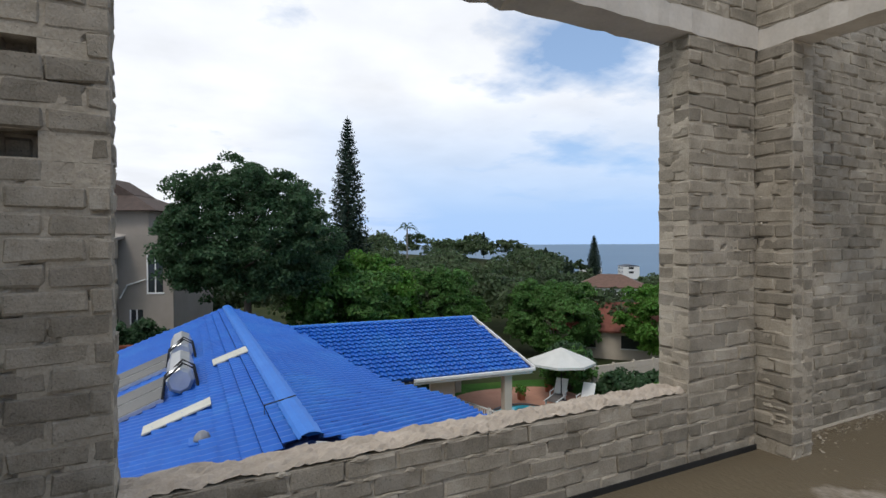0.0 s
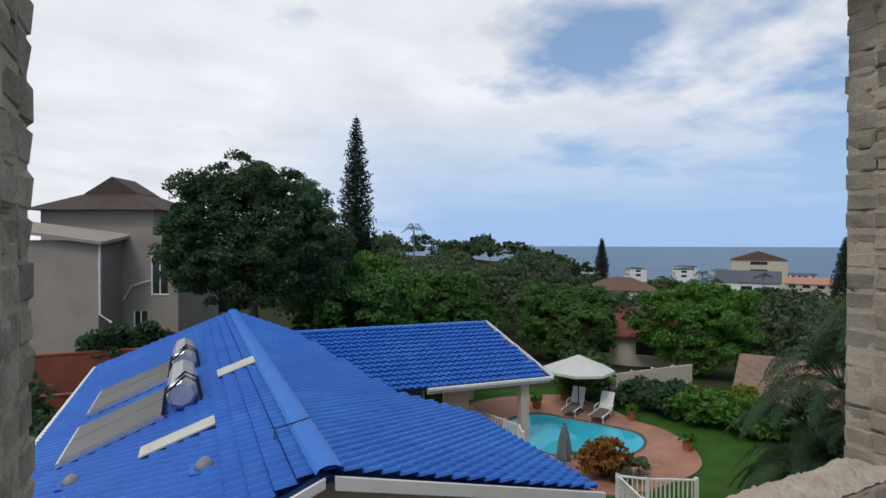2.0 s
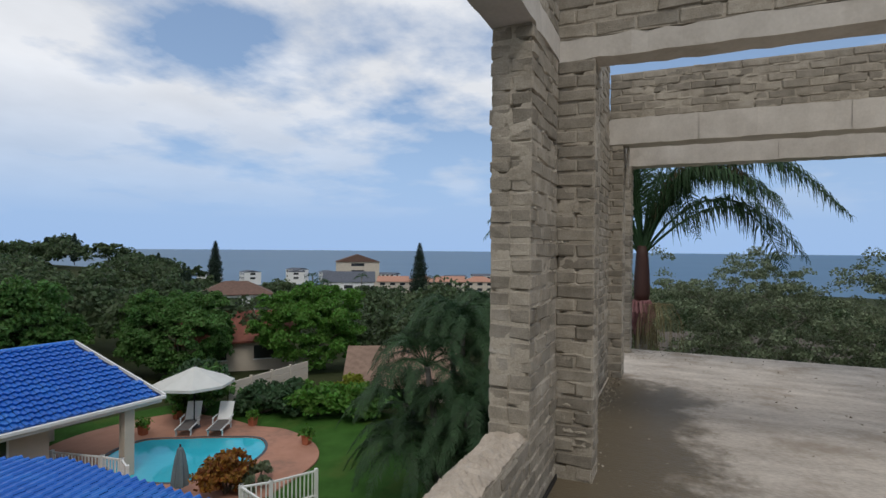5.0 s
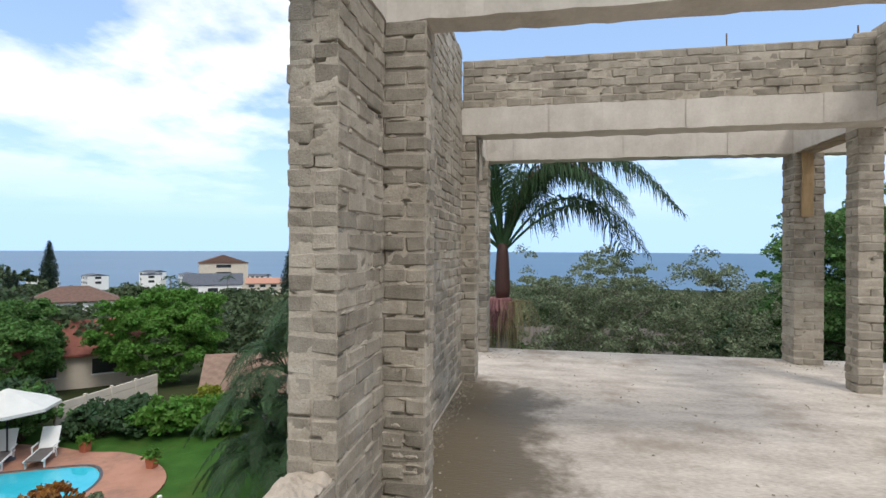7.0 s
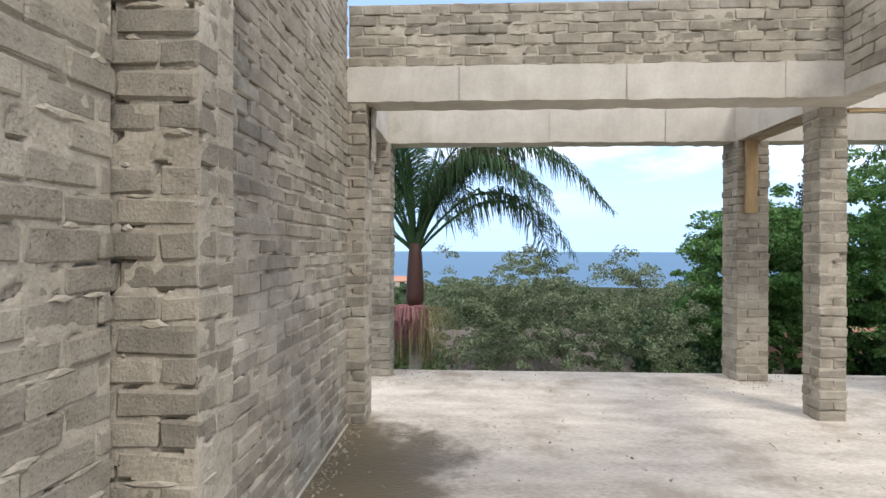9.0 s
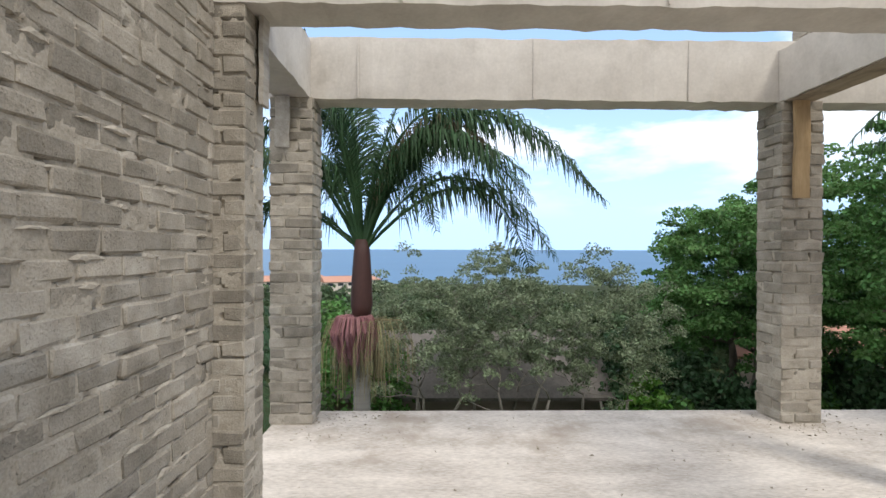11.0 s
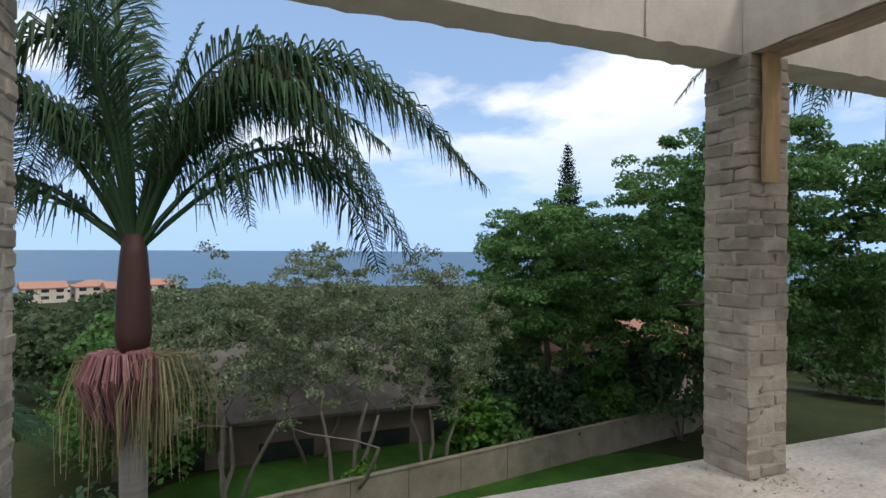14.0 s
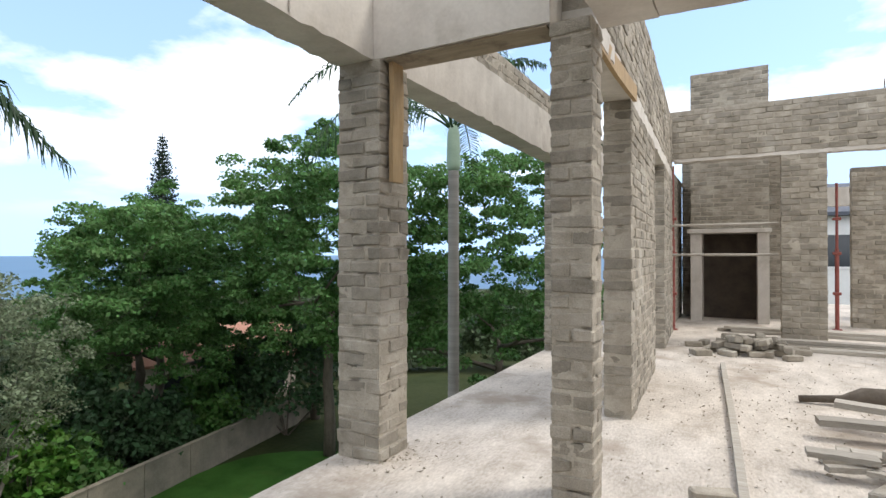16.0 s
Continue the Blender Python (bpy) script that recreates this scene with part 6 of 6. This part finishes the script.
for k in range(44):
    lv = 0 if k < 20 else (1 if k < 34 else 2)
    sp = (.56, .40, .24)[lv]
    while True:
        x, y = 5.74 + rnd.uniform(-sp, sp) * 1.05, -7.1 + rnd.uniform(-sp, sp) * .9
        if all(q[2] != lv or abs(q[0] - x) + abs(q[1] - y) > .17 for q in pile) or rnd.random() < .03:
            break
    pile.append((x, y, lv))
    b = new("loose_brick", brick_mesh(220, 104, 72, k % 5))
    b.matrix_world = pose(x, y, .037 + lv * .074, rnd.uniform(-7, 7) * lv, rnd.uniform(-8, 8) * lv, rnd.uniform(0, 180))
    tagged(b, "loose grey cement brick in a heap of rubble", "brick", "heap of loose bricks")
b = new("loose_brick", brick_mesh(220, 104, 72, 3))
b.matrix_world = pose(6.4, -1.62, 3.388, 0, 0, 74)
tagged(b, "single loose cement brick lying on the parapet", "brick", "scattered bricks")
for x, y, r_ in ((6.35, -6.7, 30), (6.25, -6.95, 80), (6.45, -7.3, 10), (6.02, -2.05, 20), (5.2, -2.5, 60)):
    b = new("loose_brick", brick_mesh(220, 104, 72, 2))
    b.matrix_world = pose(x, y, .037, 0, 0, r_)
    tagged(b, "single loose grey cement brick on the slab", "brick", "scattered bricks")


def grit():
    """Crumbs of mortar and dust lumps lying on the slab."""
    rng = np.random.default_rng(3)
    chunks = []
    for k in range(2600):
        if k < 900:
            x, y = rng.uniform(3.2, 8.1), rng.uniform(-9, 2.0)
        elif k < 1500:
            x, y = (rng.normal(7.95, .22), rng.normal(-1.8, .22)) if k % 2 else (rng.normal(8.0, .25), rng.normal(2.0, .3))
        elif k < 2000:
            x, y = rng.uniform(3.6, 6.3), 2.17 - abs(rng.normal(0, .08))
        else:
            x, y = rng.normal(5.6, .7), rng.normal(-4.2, 1.6)
        if not (3 < x < 8.18 and -9 < y < 2.17):
            continue
        s_ = rng.uniform(.004, .014) * (1.6 if rng.random() < .05 else 1)
        c = np.array((x, y, s_ * .4))
        P = c + rng.normal(size=(5, 3)) * np.array((.6, .6, .45)) * s_
        P[:, 2] = np.maximum(P[:, 2], .0005)
        chunks.append(([Vector(p) for p in P], [(0, 1, 2), (0, 2, 3), (0, 3, 1), (4, 2, 1), (4, 3, 2), (4, 1, 3)]))
    V, Fc = join(chunks)
    tagged(mesh_ob("mortar_crumbs", V, Fc, M_MORTAR), "crumbs of mortar and grit strewn over the slab", "debris", kind="stuff")


grit()
# rough mortar on top of the sill
def sill_top():
    rng = np.random.default_rng(8)
    nx, ny = 130, 12
    V, Fc = [], []
    for i in range(nx + 1):
        for j in range(ny + 1):
            x, y = -.135 + 2.90 * i / nx, 2.19 + .20 * j / ny
            e_ = min(j, ny - j) / (ny / 2)
            h_ = .012 + 0.016 * noise.noise((x * 9, y * 9, 1)) + 0.012 * noise.noise((x * 28, y * 28, 4)) + .012 * min(1, e_ * 2) + .003 * rng.normal()
            V.append((x, y, .446 + max(-.002, h_)))
    for i in range(nx):
        for j in range(ny):
            a = i * (ny + 1) + j
            Fc.append((a, a + ny + 1, a + ny + 2, a + 1))
    s_ = mesh_ob("sill_mortar", V, Fc, M_SILL)
    tagged(s_, "rough crumbling pinkish mortar on the window sill", "window sill", kind="structure")


M_SILL = mat("pinkish_rough_mortar", (0.33, 0.28, 0.225), (0.50, 0.43, 0.355), 9, .95, bump=1.0, fine=80, spec=.1, bump_d=.01)
sill_top()
plank("formwork_board", "yellowish formwork board fixed under the beam", (7.855, -1.75, 1.79), (7.855, -1.75, 2.60), .12, .03, M_BOARD, "board", "formwork boards")
plank("formwork_board", "short nailed formwork board on the column", (7.86, 2.32, 2.17), (7.86, 2.32, 2.565), .11, .025, M_PLANK, "board", "formwork boards")
plank("formwork_board", "split formwork board on the pier", (6.45, 2.033, 2.12), (6.45, 2.033, 2.60), .10, .022, M_PLANK, "board", "formwork boards", roll=90)
plank("formwork_board", "weathered timber plate under the lintel", (6.62, -3.36, 2.545), (6.62, -1.9, 2.545), .03, .12, M_BOARD, "board", "formwork boards")
plank("formwork_board", "brown formwork plank along the underside of the beam", (6.80, -1.755, ZB - .012), (7.86, -1.755, ZB - .012), .22, .012, M_SHUTTER, "board", "formwork boards")
# scaffold bars and red steel props at the hearth
for z in (1.30, 1.80):
    V, Fc = tube([(6.90, -8.86, z), (5.32, -8.86, z + .005)], [.022, .022], 8)
    tagged(mesh_ob("scaffold_tube", V, Fc, M_PLANK), "pale scaffold tube spanning the hearth opening", "tube", "scaffold tubes")
for x, y, h_ in ((6.88, -9.0, FZ - .01), (4.38, -10.3, 2.55)):
    pr = thing("steel_prop", "red oxide steel shoring prop", "prop", "steel props", (x, y, 0))
    V, Fc = tube([(0, 0, .01), (0, 0, h_ * .55)], [.032, .032], 8)
    mesh_ob("outer_tube", V, Fc, M_RUST, pr)
    V, Fc = tube([(0, 0, h_ * .55), (0, 0, h_)], [.022, .022], 8)
    mesh_ob("inner_tube", V, Fc, M_RUST, pr)
    part("foot_plate", boxed(-.07, .07, -.07, .07, 0, .01), M_RUST, pr)
    for z in (.6, 1.3, 1.9):
        part("collar", boxed(-.06, .06, -.045, .045, z, z + .05, .008), M_RUST, pr)
for x, y, z in ((4.0, -8.8, 3.72), (3.75, -8.82, 3.72), (6.4, -.4, 3.35), (6.4, -1.55, 3.35)):
    V, Fc = tube([(0, 0, -.01), (.005, 0, .16)], [.008, .008], 6)
    o = mesh_ob("reinforcing_bar", V, Fc, M_STEEL)
    o.location = (x, y, z)
    tagged(o, "rusty reinforcing bar standing from the wall top", "steel bar", "starter bars")

# ---- mortar squeezed out of the joints ----


def squeezed(parent, plane, fixed, a0, a1, z0, z1, n, seed, out=-1, big_=1.0):
    """Ragged lumps of mortar along the bed joints of one face. plane 'y': the face looks along y at y=fixed."""
    rnd2 = random.Random(seed)
    chunks = []
    for _ in range(n):
        a = rnd2.uniform(a0, a1)
        z = z0 + round(rnd2.uniform(0, (z1 - z0) / COURSE)) * (z1 - z0) / max(1, round((z1 - z0) / COURSE))
        l, h_, t = rnd2.uniform(.02, .09) * big_, rnd2.uniform(.006, .016) * big_, rnd2.uniform(.0005, .003) * big_
        l = min(l, a - a0 + .004, a1 - a + .004)
        P = [(-l, 0, -h_ * .3), (-l * .3, 0, h_), (l * .5, 0, h_ * .7), (l, 0, -h_ * .2), (l * .2, 0, -h_), (-l * .5, 0, -h_ * .8)]
        V = [Vector((a + p[0], fixed - out * .006, z + p[2] + rnd2.uniform(-.004, .004))) for p in P] + [Vector((a + p[0] * .55, fixed + out * t, z + p[2] * .5 + rnd2.uniform(-.003, .003))) for p in P]
        if plane == "x":
            V = [Vector((v.y, v.x, v.z)) for v in V]
        chunks.append((V, [(i, (i + 1) % 6, 6 + (i + 1) % 6, 6 + i) for i in range(6)] + [(6, 7, 8, 9, 10, 11)]))
    V, Fc = join(chunks)
    tagged(mesh_ob("squeezed_mortar", V, Fc, M_MORTAR, parent), kind="stuff")


for wl in list(bpy.data.objects):
    if wl.name == "wall_long":
        squeezed(wl, "y", 2.197, 3.66, 6.25, 0, 3.4, 200, 1)
    elif wl.name == "wall_window_east":
        squeezed(wl, "y", 2.177, 2.8, 3.38, 0, ZB, 30, 2)
    elif wl.name == "brick_pier":
        squeezed(wl, "x", 3.417, 1.98, 2.17, 0, ZB, 14, 4)
        squeezed(wl, "x", 3.416, 2.0, 2.14, .22, .46, 16, 7, big_=1.1)
    elif wl.name == "wall_window_sill":
        squeezed(wl, "y", 2.177, -.1, 2.78, 0, .44, 50, 5)
    elif wl.name == "wall_parapet_inner":
        squeezed(wl, "x", 6.277, -1.6, 2.18, 2.86, 3.345, 70, 6)

# ---- bricks ----
lay_all()
